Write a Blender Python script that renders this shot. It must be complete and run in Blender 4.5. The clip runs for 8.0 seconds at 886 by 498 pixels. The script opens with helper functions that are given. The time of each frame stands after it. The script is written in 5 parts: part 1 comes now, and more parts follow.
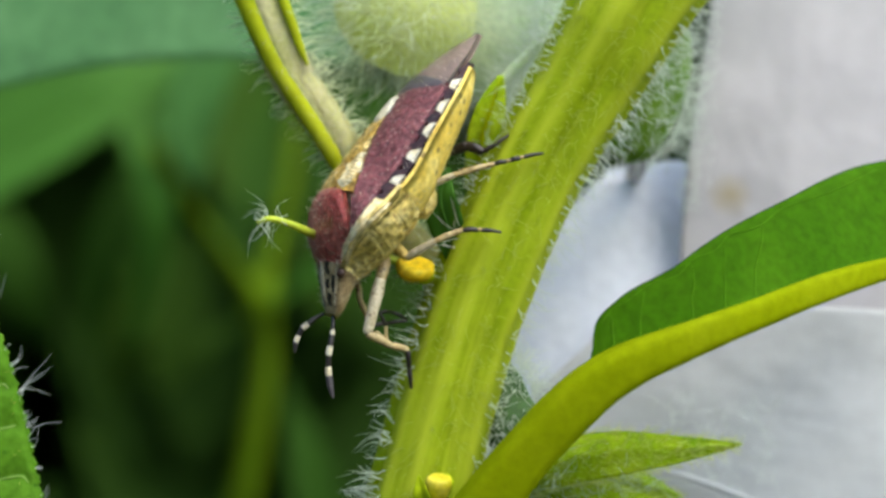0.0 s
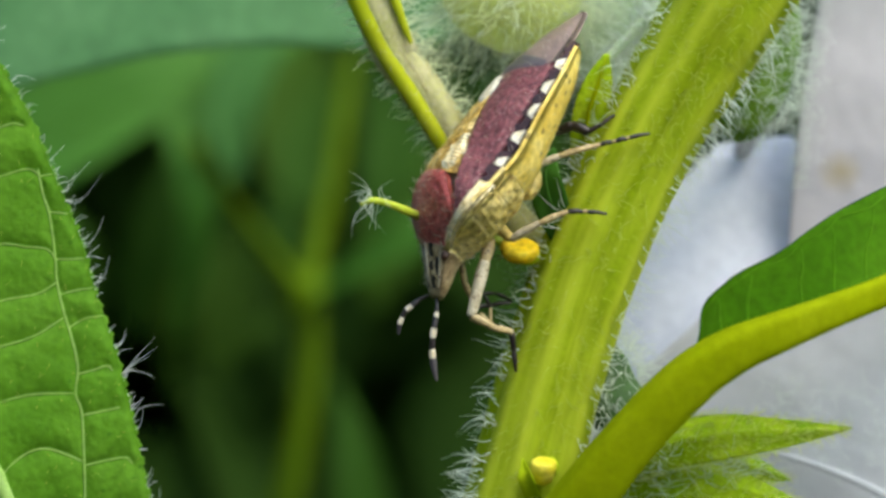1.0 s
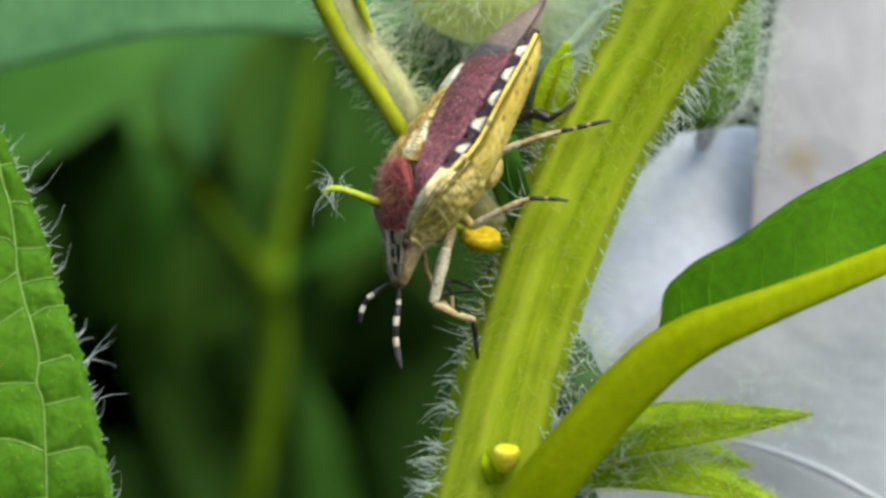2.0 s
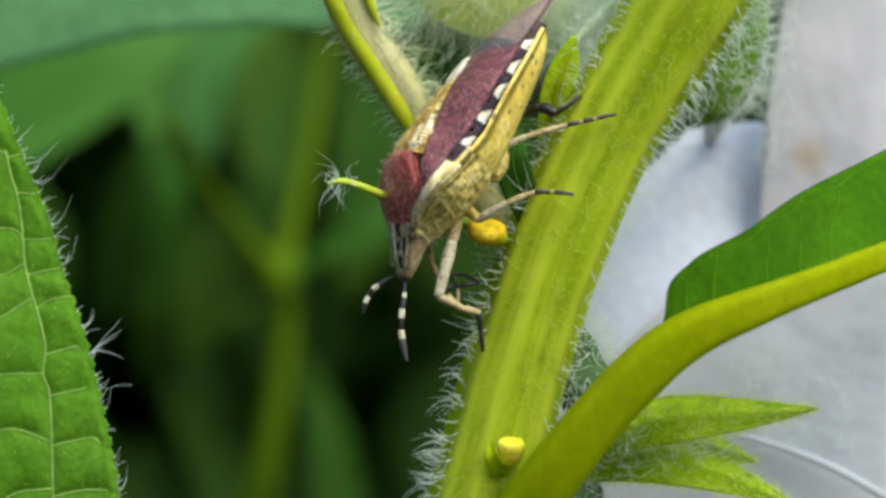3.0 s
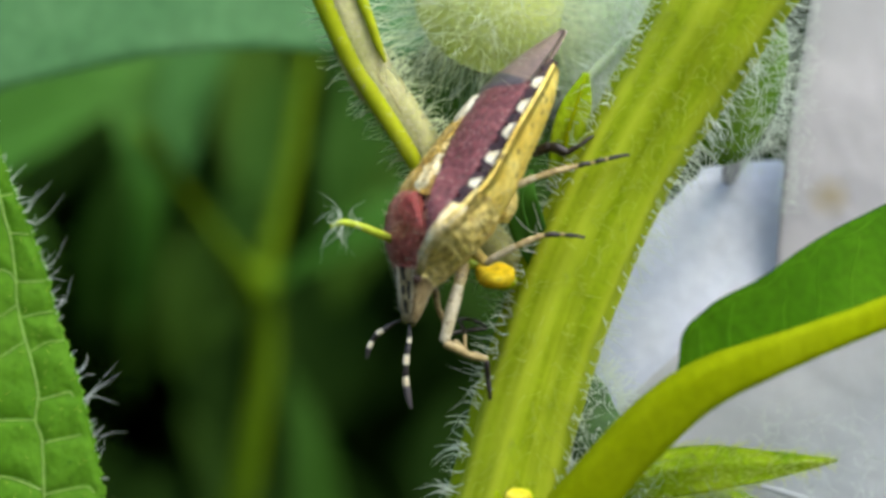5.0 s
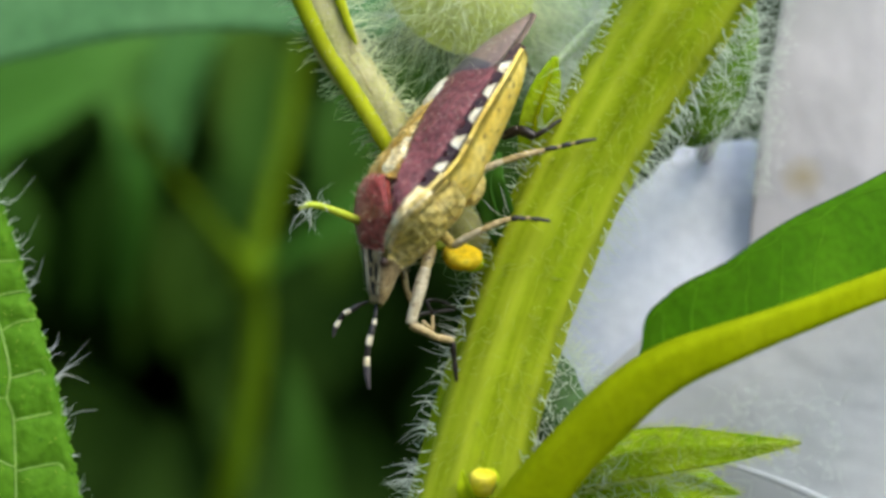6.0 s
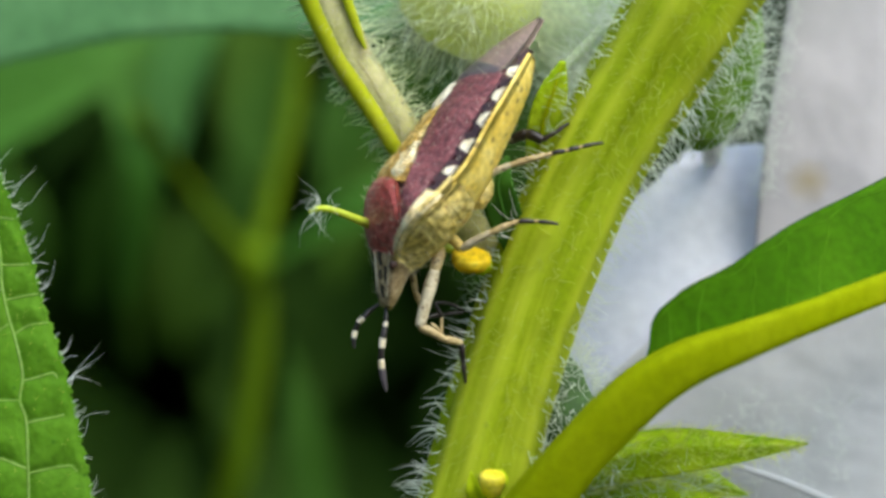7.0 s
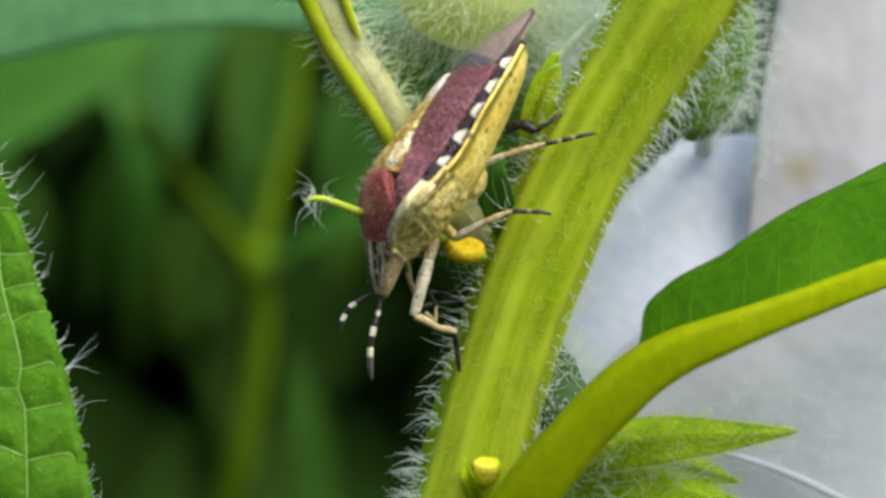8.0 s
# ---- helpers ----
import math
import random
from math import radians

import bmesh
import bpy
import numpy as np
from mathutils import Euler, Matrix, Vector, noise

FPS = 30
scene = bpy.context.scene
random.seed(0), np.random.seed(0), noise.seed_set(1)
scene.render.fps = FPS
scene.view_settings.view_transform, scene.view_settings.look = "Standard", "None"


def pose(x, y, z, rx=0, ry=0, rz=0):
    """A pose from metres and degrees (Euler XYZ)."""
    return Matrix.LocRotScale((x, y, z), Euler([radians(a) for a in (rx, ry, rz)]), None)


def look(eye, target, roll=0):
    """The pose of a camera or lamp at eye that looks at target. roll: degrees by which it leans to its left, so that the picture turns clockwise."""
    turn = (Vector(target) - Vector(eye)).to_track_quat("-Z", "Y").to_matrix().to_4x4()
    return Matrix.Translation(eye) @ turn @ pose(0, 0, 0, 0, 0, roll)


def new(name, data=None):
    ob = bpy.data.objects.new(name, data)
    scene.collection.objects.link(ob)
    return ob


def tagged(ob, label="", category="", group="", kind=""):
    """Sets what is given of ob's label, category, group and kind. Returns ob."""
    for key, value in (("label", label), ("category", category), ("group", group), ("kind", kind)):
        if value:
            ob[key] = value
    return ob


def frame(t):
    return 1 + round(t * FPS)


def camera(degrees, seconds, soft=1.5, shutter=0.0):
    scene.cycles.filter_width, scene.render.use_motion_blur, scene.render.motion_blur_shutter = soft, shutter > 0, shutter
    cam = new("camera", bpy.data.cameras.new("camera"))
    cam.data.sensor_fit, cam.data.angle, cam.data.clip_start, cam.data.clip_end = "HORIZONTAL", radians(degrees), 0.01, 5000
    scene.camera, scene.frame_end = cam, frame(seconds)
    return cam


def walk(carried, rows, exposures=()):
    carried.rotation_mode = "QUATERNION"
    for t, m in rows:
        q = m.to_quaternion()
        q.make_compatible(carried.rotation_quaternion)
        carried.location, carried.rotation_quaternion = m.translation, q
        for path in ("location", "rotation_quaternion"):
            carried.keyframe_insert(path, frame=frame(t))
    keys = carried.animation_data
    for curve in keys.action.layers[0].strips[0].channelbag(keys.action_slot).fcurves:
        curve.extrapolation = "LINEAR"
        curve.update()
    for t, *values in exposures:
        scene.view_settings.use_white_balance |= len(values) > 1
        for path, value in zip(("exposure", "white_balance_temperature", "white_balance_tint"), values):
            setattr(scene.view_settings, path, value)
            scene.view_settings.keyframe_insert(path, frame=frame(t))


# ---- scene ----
# ---- camera: hand-held close-up ----
cam = camera(22, 8.0, soft=3.1)
cam.data.dof.use_dof = True
cam.data.dof.focus_distance = 0.075
cam.data.dof.aperture_fstop = 43
walk(cam, [
    (0, pose(-0.00018, -0.07564, -0.00121, 91.423, 0.076, -2.705)),
    (0.2, pose(0.00026, -0.07544, -0.00101, 90.952, 0.135, -2.708)),
    (0.3, pose(0.00048, -0.07535, -0.00090, 90.760, 0.165, -2.059)),
    (0.5, pose(0.00092, -0.07515, -0.00070, 90.752, 0.224, -0.818)),
    (0.7, pose(0.00055, -0.07509, -0.00042, 90.712, 0.135, -0.693)),
    (0.8, pose(0.00037, -0.07506, -0.00028, 90.316, 0.090, -0.313)),
    (1, pose(-0.00000, -0.07500, 0.00000, 90.045, 0.001, 0.043)),
    (1.2, pose(-0.00013, -0.07496, -0.00022, 90.467, 0.077, -0.053)),
    (1.3, pose(-0.00020, -0.07494, -0.00034, 90.375, 0.116, 0.015)),
    (1.5, pose(-0.00033, -0.07490, -0.00056, 90.429, 0.192, -0.519)),
    (1.7, pose(-0.00024, -0.07496, -0.00048, 90.113, 0.307, -1.077)),
    (1.98, pose(0.00004, -0.07498, -0.00071, 90.281, 0.279, -0.892)),
    (2.25, pose(0.00033, -0.07501, -0.00095, 90.448, 0.251, -0.707)),
    (2.52, pose(0.00061, -0.07504, -0.00118, 90.616, 0.223, -0.521)),
    (2.8, pose(0.00090, -0.07506, -0.00141, 90.784, 0.195, -0.336)),
    (3, pose(0.00079, -0.07516, -0.00115, 90.440, 0.014, -0.176)),
    (3.2, pose(0.00068, -0.07508, -0.00128, 90.683, 0.026, -0.360)),
    (3.3, pose(0.00062, -0.07503, -0.00135, 90.747, 0.031, -0.408)),
    (3.5, pose(0.00051, -0.07495, -0.00148, 90.499, 0.043, -0.158)),
    (3.7, pose(0.00055, -0.07440, -0.00145, 90.845, 0.002, -0.167)),
    (3.8, pose(0.00056, -0.07413, -0.00144, 90.670, -0.019, 0.234)),
    (4, pose(0.00060, -0.07358, -0.00141, 90.466, -0.060, 0.486)),
    (4.2, pose(0.00068, -0.07310, -0.00122, 91.855, -0.057, -0.182)),
    (4.3, pose(0.00073, -0.07286, -0.00112, 91.782, -0.055, 0.106)),
    (4.5, pose(0.00081, -0.07238, -0.00093, 90.799, -0.052, 0.016)),
    (4.7, pose(0.00067, -0.07254, -0.00065, 91.243, -0.177, -0.013)),
    (4.97, pose(0.00132, -0.07268, -0.00034, 90.938, -0.259, 0.417)),
    (5.25, pose(0.00198, -0.07282, -0.00004, 90.632, -0.341, 0.848)),
    (5.53, pose(0.00263, -0.07296, 0.00027, 90.326, -0.422, 1.279)),
    (5.8, pose(0.00328, -0.07310, 0.00057, 90.021, -0.504, 1.709)),
    (6, pose(0.00348, -0.07334, 0.00100, 89.428, -0.630, 1.282)),
    (6.2, pose(0.00355, -0.07361, 0.00106, 89.925, -0.632, 1.032)),
    (6.3, pose(0.00359, -0.07375, 0.00110, 89.855, -0.634, 1.326)),
    (6.5, pose(0.00366, -0.07402, 0.00116, 89.600, -0.636, 1.539)),
    (6.7, pose(0.00356, -0.07400, 0.00100, 89.746, -0.590, 1.462)),
    (6.8, pose(0.00351, -0.07399, 0.00092, 89.747, -0.567, 1.424)),
    (7, pose(0.00341, -0.07397, 0.00076, 89.691, -0.521, 1.434)),
    (7.2, pose(0.00343, -0.07394, 0.00071, 89.687, -0.515, 1.758)),
    (7.3, pose(0.00344, -0.07392, 0.00069, 89.525, -0.512, 1.660)),
    (7.5, pose(0.00346, -0.07389, 0.00064, 89.926, -0.506, 1.000)),
    (7.7, pose(0.00351, -0.07419, 0.00070, 89.590, -0.501, 0.733)),
    (7.8, pose(0.00353, -0.07433, 0.00074, 89.451, -0.499, 0.889)),
    (8, pose(0.00358, -0.07463, 0.00080, 89.405, -0.494, 1.403)),
], [(0.0, 1.40, 6500, 1.5), (8.0, 1.40, 6500, 1.5)])

# ---- world and light: bright overcast sky ----
world = bpy.data.worlds.new("sky")
scene.world = world
world.use_nodes = True
_nt = world.node_tree
_sky = _nt.nodes.new("ShaderNodeTexSky")
_sky.sky_type = "NISHITA"
_sky.sun_disc = False
_sky.dust_density, _sky.air_density, _sky.ozone_density = 3.0, 1.0, 1.0
_sky.sun_elevation, _sky.sun_rotation = radians(54), radians(141)
_nt.links.new(_sky.outputs[0], _nt.nodes["Background"].inputs[0])
_nt.nodes["Background"].inputs[1].default_value = 0.15
sun = new("sun", bpy.data.lights.new("sun", "SUN"))
sun.data.energy, sun.data.angle, sun.data.color = 0.8, radians(60), (1.0, 0.98, 0.95)
sun.matrix_world = look((0.45, -0.55, 1.0), (0, 0, 0))


# ---- materials ----
def material(name, build):
    m = bpy.data.materials.new(name)
    m.use_nodes = True
    nt = m.node_tree
    build(nt, nt.nodes["Principled BSDF"])
    return m


def node(nt, kind, **values):
    n = nt.nodes.new("ShaderNode" + kind)
    for key, value in values.items():
        n.inputs[key].default_value = value
    return n


def coords(nt, scale):
    """Object coordinates in millimetres, times scale."""
    tc, mp = nt.nodes.new("ShaderNodeTexCoord"), nt.nodes.new("ShaderNodeMapping")
    mp.inputs["Scale"].default_value = [1000 * s for s in (scale if isinstance(scale, tuple) else (scale,) * 3)]
    nt.links.new(tc.outputs["Object"], mp.inputs[0])
    return mp.outputs[0]


def ramp(nt, fac, stops):
    r = nt.nodes.new("ShaderNodeValToRGB")
    while len(r.color_ramp.elements) < len(stops):
        r.color_ramp.elements.new(0.5)
    for e, (p, c) in zip(r.color_ramp.elements, stops):
        e.position, e.color = p, (*c, 1)
    nt.links.new(fac, r.inputs[0])
    return r.outputs[0]


def noise_of(nt, scale, detail=4, rough=0.6):
    n = node(nt, "TexNoise", Scale=1.0, Detail=detail, Roughness=rough)
    nt.links.new(coords(nt, scale), n.inputs["Vector"])
    return n.outputs["Fac"]


def mix(nt, fac, a, b, blend="MIX"):
    m = nt.nodes.new("ShaderNodeMix")
    m.data_type, m.blend_type = "RGBA", blend
    for socket, v in ((m.inputs["Factor"], fac), (m.inputs["A"], a), (m.inputs["B"], b)):
        if isinstance(v, bpy.types.NodeSocket):
            nt.links.new(v, socket)
        else:
            socket.default_value = (*v, 1) if isinstance(v, tuple) else v
    return m.outputs["Result"]


def bump(nt, p, height, mm_high, strength=1.0):
    b = nt.nodes.new("ShaderNodeBump")
    b.inputs["Strength"].default_value, b.inputs["Distance"].default_value = strength, mm_high * 0.001
    nt.links.new(height, b.inputs["Height"])
    nt.links.new(b.outputs[0], p.inputs["Normal"])


def organic(name, dark, mid, light, scale=0.6, rough=0.5, relief=0.05, grain=6.0, translucent=0.0, spec=0.4, contrast=0.25, specks=None, streak=None, spread=0.2, stain=None):
    """Plant or shell: two scales of colour variation, fine relief, light coming through where it is thin."""
    def build(nt, p):
        big, fine = noise_of(nt, scale), noise_of(nt, grain, 3)
        col = ramp(nt, big, [(0.28, dark), (0.5, mid), (0.72, light)])
        shade = ramp(nt, fine, [(0.5 - spread, (1 - contrast,) * 3), (0.5 + spread, (1 + contrast,) * 3)])
        col = mix(nt, 0.8, col, shade, "MULTIPLY")
        if streak:
            at = nt.nodes.new("ShaderNodeAttribute")
            at.attribute_name = "round_along"
            n = node(nt, "TexNoise", Scale=1.0, Detail=4.0, Roughness=0.6)
            nt.links.new(at.outputs["Vector"], n.inputs["Vector"])
            fac = ramp(nt, n.outputs["Fac"], [(0.42, (0, 0, 0)), (0.68, (0.75, 0.75, 0.75))])
            col = mix(nt, fac, col, streak)
            rib = nt.nodes.new("ShaderNodeAttribute")
            rib.attribute_name = "rib"
            col = mix(nt, mix(nt, 0.7, (0, 0, 0), rib.outputs["Color"]), col, streak)
        if stain:
            place, size, tone = stain
            off = nt.nodes.new("ShaderNodeVectorMath")
            off.operation = "DISTANCE"
            nt.links.new(coords(nt, size), off.inputs[0])
            off.inputs[1].default_value = [c * size for c in place]
            rag = nt.nodes.new("ShaderNodeMath")
            rag.operation = "MULTIPLY_ADD"
            nt.links.new(noise_of(nt, 1.3, 4), rag.inputs[0])
            rag.inputs[1].default_value = 0.6
            nt.links.new(off.outputs["Value"], rag.inputs[2])
            fac = ramp(nt, rag.outputs[0], [(0.3, (0.85, 0.85, 0.85)), (1.05, (0, 0, 0))])
            col = mix(nt, fac, col, tone)
        if specks:
            size, share, tone = specks
            v = nt.nodes.new("ShaderNodeTexVoronoi")
            v.inputs["Scale"].default_value = 1.0
            nt.links.new(coords(nt, size), v.inputs["Vector"])
            fac = ramp(nt, v.outputs["Distance"], [(share, (0.85, 0.85, 0.85)), (share + 0.12, (0, 0, 0))])
            col = mix(nt, fac, col, tone)
        nt.links.new(col, p.inputs["Base Color"])
        p.inputs["Roughness"].default_value = rough
        p.inputs["Specular IOR Level"].default_value = spec
        if relief:
            bump(nt, p, fine, relief, 0.6)
        if translucent:
            t = nt.nodes.new("ShaderNodeBsdfTranslucent")
            nt.links.new(col, t.inputs["Color"])
            s = node(nt, "MixShader", Fac=translucent)
            out = nt.nodes["Material Output"]
            nt.links.new(p.outputs[0], s.inputs[1])
            nt.links.new(t.outputs[0], s.inputs[2])
            nt.links.new(s.outputs[0], out.inputs["Surface"])
    return material(name, build)


STEM = organic("stem_skin", (0.20, 0.28, 0.003), (0.23, 0.32, 0.004), (0.26, 0.35, 0.008), 0.5, 0.65, 0.03, 5, 0.15, spec=0.1, contrast=0.15, streak=(0.42, 0.49, 0.03))
PETIOLE = organic("petiole_skin", (0.29, 0.365, 0.002), (0.335, 0.405, 0.003), (0.38, 0.45, 0.006), 0.4, 0.85, 0.015, 3, 0.45, spec=0.05, contrast=0.14)
LEAF = organic("leaf_blade", (0.078, 0.208, 0.009), (0.099, 0.245, 0.013), (0.124, 0.282, 0.021), 0.35, 0.65, 0.06, 4, 0.25, spec=0.1, contrast=0.2, specks=(1.6, 0.04, (0.05, 0.15, 0.008)))
LEAF_UP = organic("leaf_upper", (0.036, 0.112, 0.001), (0.047, 0.137, 0.002), (0.064, 0.167, 0.004), 0.3, 0.75, 0.03, 3, 0.25, spec=0.05, contrast=0.22)
LEAF_BLUE = organic("leaf_bluish", (0.052, 0.145, 0.047), (0.066, 0.17, 0.058), (0.085, 0.2, 0.073), 0.2, 0.6, 0.06, 1.6, 0.15, spec=0.15, contrast=0.16)
LEAF_FAR = organic("leaf_far", (0.042, 0.135, 0.012), (0.053, 0.158, 0.016), (0.066, 0.185, 0.022), 0.06, 0.6, 0.05, 1, 0.3, spec=0.15, contrast=0.1)
# leaf green taken close to black: deep shade inside the thicket, put into the colour
LEAF_DEEP_SHADE = organic("shaded_thicket_leaf", (0.014, 0.034, 0.004), (0.019, 0.045, 0.006), (0.029, 0.062, 0.008), 0.06, 0.85, 0.05, 1, 0.1, spec=0.04, contrast=0.1)
STALK_FAR = organic("stalk_far", (0.062, 0.118, 0.002), (0.08, 0.14, 0.003), (0.098, 0.166, 0.005), 0.1, 0.8, 0.03, 1, 0.1, spec=0.06, contrast=0.1)
FUZZ = organic("fuzzy_pod", (0.66, 0.74, 0.24), (0.74, 0.80, 0.34), (0.80, 0.84, 0.44), 0.6, 0.8, 0.08, 3, 0.5, spec=0.1, contrast=0.15)
BRACT = organic("bract_skin", (0.33, 0.44, 0.005), (0.43, 0.54, 0.008), (0.53, 0.62, 0.02), 0.6, 0.75, 0.04, 5, 0.15, spec=0.08, contrast=0.2)
BRACT_DEEP = organic("deep_bract_skin", (0.18, 0.33, 0.006), (0.31, 0.45, 0.010), (0.46, 0.59, 0.025), 0.9, 0.75, 0.06, 5, 0.15, spec=0.08, contrast=0.35)
PETAL = organic("white_petal", (0.78, 0.82, 0.93), (0.83, 0.86, 0.94), (0.86, 0.885, 0.94), 0.25, 0.7, 0.014, 2, 0.35, spec=0.2, contrast=0.06)
HAIR = organic("white_hair", (0.78, 0.85, 0.76), (0.83, 0.89, 0.81), (0.87, 0.92, 0.85), 1, 0.4, 0, 3, 0.6, contrast=0.05)
# white petal toned down to grey, so that its colour holds the shade below
PETAL_LOW = organic("shaded_lower_petal", (0.60, 0.62, 0.64), (0.66, 0.675, 0.69), (0.71, 0.72, 0.73), 0.1, 0.7, 0.015, 1.2, 0.4, spec=0.2, contrast=0.06)
HAIR_POD = organic("pod_fuzz", (0.78, 0.85, 0.58), (0.84, 0.89, 0.66), (0.88, 0.92, 0.74), 0.3, 0.5, 0, 3, 0.5, contrast=0.05)
HAIR_GREEN2 = organic("bract_hair", (0.66, 0.76, 0.16), (0.74, 0.82, 0.24), (0.8, 0.86, 0.36), 1, 0.5, 0, 3, 0.4, contrast=0.05)
HAIR_GREEN = organic("pale_green_hair", (0.36, 0.44, 0.05), (0.43, 0.51, 0.08), (0.51, 0.58, 0.14), 1, 0.5, 0, 3, 0.5, contrast=0.05)
GLAND = organic("yellow_nectary", (0.56, 0.37, 0.006), (0.70, 0.50, 0.012), (0.76, 0.6, 0.05), 1.6, 0.55, 0.04, 5, 0.2, spec=0.2, contrast=0.35)
GLAND_PALE = organic("pale_nectary", (0.55, 0.50, 0.02), (0.68, 0.58, 0.03), (0.8, 0.68, 0.1), 1.6, 0.45, 0.03, 6, 0.15, spec=0.3)
SOIL = organic("soil", (0.03, 0.022, 0.015), (0.06, 0.045, 0.03), (0.09, 0.07, 0.05), 0.02, 0.95, 2, 0.3, 0)
BUG_RED = organic("purple_shell", (0.12, 0.028, 0.032), (0.165, 0.046, 0.05), (0.22, 0.075, 0.078), 0.5, 0.42, 0.2, 5.5, contrast=0.5, spec=0.45, spread=0.12, specks=(4.2, 0.15, (0.33, 0.17, 0.17)))
BUG_TAN = organic("tan_shell", (0.40, 0.28, 0.055), (0.58, 0.45, 0.13), (0.73, 0.61, 0.28), 1.3, 0.55, 0.09, 4.5, contrast=0.42, spread=0.13, specks=(2.3, 0.13, (0.30, 0.18, 0.05)))
BUG_YELLOW = organic("yellow_belly", (0.58, 0.38, 0.045), (0.74, 0.55, 0.11), (0.84, 0.69, 0.24), 1.2, 0.5, 0.05, 5, contrast=0.35, specks=(2.0, 0.15, (0.18, 0.11, 0.03)))
BUG_CREAM = organic("cream_spot", (0.52, 0.44, 0.26), (0.68, 0.61, 0.44), (0.78, 0.73, 0.6), 2.5, 0.5, 0.02, 7, contrast=0.45)
BUG_BLACK = organic("black_shell", (0.008, 0.006, 0.006), (0.015, 0.011, 0.01), (0.04, 0.03, 0.03), 2, 0.4, 0.01, 8)
BUG_MARGIN = organic("margin_shell", (0.014, 0.006, 0.007), (0.03, 0.012, 0.013), (0.07, 0.026, 0.028), 1.6, 0.45, 0.03, 8, contrast=0.4)
BUG_WING = organic("wing_membrane", (0.13, 0.085, 0.075), (0.20, 0.14, 0.12), (0.28, 0.2, 0.17), 0.5, 0.4, 0.01, 5, contrast=0.3)
BUG_LEG = organic("leg_shell", (0.22, 0.15, 0.06), (0.36, 0.27, 0.12), (0.48, 0.39, 0.22), 2, 0.5, 0.02, 8, contrast=0.35, specks=(3.5, 0.16, (0.08, 0.05, 0.03)))


SHOOT_EDGE = organic("shoot_edge", (0.42, 0.50, 0.012), (0.48, 0.54, 0.02), (0.54, 0.58, 0.05), 0.5, 0.7, 0.02, 3, 0.35, spec=0.08, contrast=0.12)
SHOOT_SKIN = organic("shoot_skin", (0.50, 0.52, 0.16), (0.58, 0.58, 0.26), (0.62, 0.59, 0.32), 0.7, 0.75, 0.05, 4, 0.25, spec=0.08, contrast=0.2)
HOOK_SKIN = organic("hook_skin", (0.4, 0.5, 0.02), (0.5, 0.6, 0.04), (0.55, 0.62, 0.08), 1.0, 0.4, 0.01, 5, 0.2)
BROWN = organic("dry_stripe", (0.36, 0.34, 0.11), (0.42, 0.39, 0.16), (0.46, 0.43, 0.2), 1.2, 0.8, 0.03, 5, contrast=0.2)
FUZZ_STALK = organic("woolly_skin", (0.55, 0.68, 0.42), (0.64, 0.75, 0.52), (0.72, 0.8, 0.6), 0.8, 0.7, 0.05, 5, 0.45)
CALYX_SKIN = organic("calyx_skin", (0.14, 0.29, 0.02), (0.20, 0.37, 0.035), (0.30, 0.47, 0.08), 0.4, 0.6, 0.05, 4, 0.35, spec=0.2)
BUD_SKIN = organic("bud_skin", (0.03, 0.08, 0.02), (0.06, 0.13, 0.03), (0.10, 0.2, 0.06), 0.9, 0.6, 0.05, 5, 0.1)
VEIN = organic("leaf_vein", (0.24, 0.42, 0.07), (0.29, 0.47, 0.10), (0.34, 0.52, 0.14), 0.6, 0.5, 0.01, 4, 0.2)
# lilac-grey outer petal with a tan stain; some shade is mixed into the grey
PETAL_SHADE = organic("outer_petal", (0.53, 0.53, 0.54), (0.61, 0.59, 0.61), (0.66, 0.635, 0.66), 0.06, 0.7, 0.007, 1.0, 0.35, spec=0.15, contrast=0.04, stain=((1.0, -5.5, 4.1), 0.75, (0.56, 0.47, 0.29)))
LEAF_BLUE2 = organic("leaf_dusky", (0.046, 0.14, 0.032), (0.06, 0.165, 0.038), (0.075, 0.19, 0.046), 0.1, 0.7, 0.05, 1.2, 0.3, spec=0.06, contrast=0.1)
# two darker steps of leaf green, with half and full shade in the base colour
LEAF_HALF_SHADE = organic("leaf_half_shade", (0.022, 0.065, 0.005), (0.028, 0.078, 0.007), (0.035, 0.092, 0.009), 0.1, 0.7, 0.05, 1, 0.3, spec=0.08, contrast=0.1)
LEAF_SHADE = organic("leaf_shade", (0.024, 0.056, 0.005), (0.034, 0.077, 0.007), (0.046, 0.102, 0.010), 0.1, 0.7, 0.05, 1, 0.2, spec=0.06, contrast=0.1)
HAIR_TAN = organic("pale_down", (0.6, 0.55, 0.4), (0.7, 0.66, 0.52), (0.78, 0.74, 0.6), 1, 0.4, 0, 3, 0.4)
BUG_RED2 = organic("pronotum_shell", (0.25, 0.033, 0.027), (0.39, 0.09, 0.073), (0.51, 0.23, 0.20), 0.7, 0.4, 0.12, 6, contrast=0.5, spec=0.45, spread=0.13, specks=(3.6, 0.14, (0.11, 0.022, 0.022)))
BUG_SCUT = organic("scutellum_shell", (0.24, 0.11, 0.012), (0.45, 0.28, 0.05), (0.70, 0.55, 0.25), 1.6, 0.5, 0.10, 6.5, contrast=0.6, spread=0.1)
BUG_CALLUS = organic("callus_shell", (0.60, 0.44, 0.17), (0.78, 0.65, 0.36), (0.86, 0.78, 0.55), 2.2, 0.5, 0.06, 5, contrast=0.35, spread=0.12)
BUG_HEAD = organic("head_shell", (0.20, 0.13, 0.06), (0.36, 0.26, 0.13), (0.54, 0.44, 0.27), 2.2, 0.5, 0.05, 7, contrast=0.5)
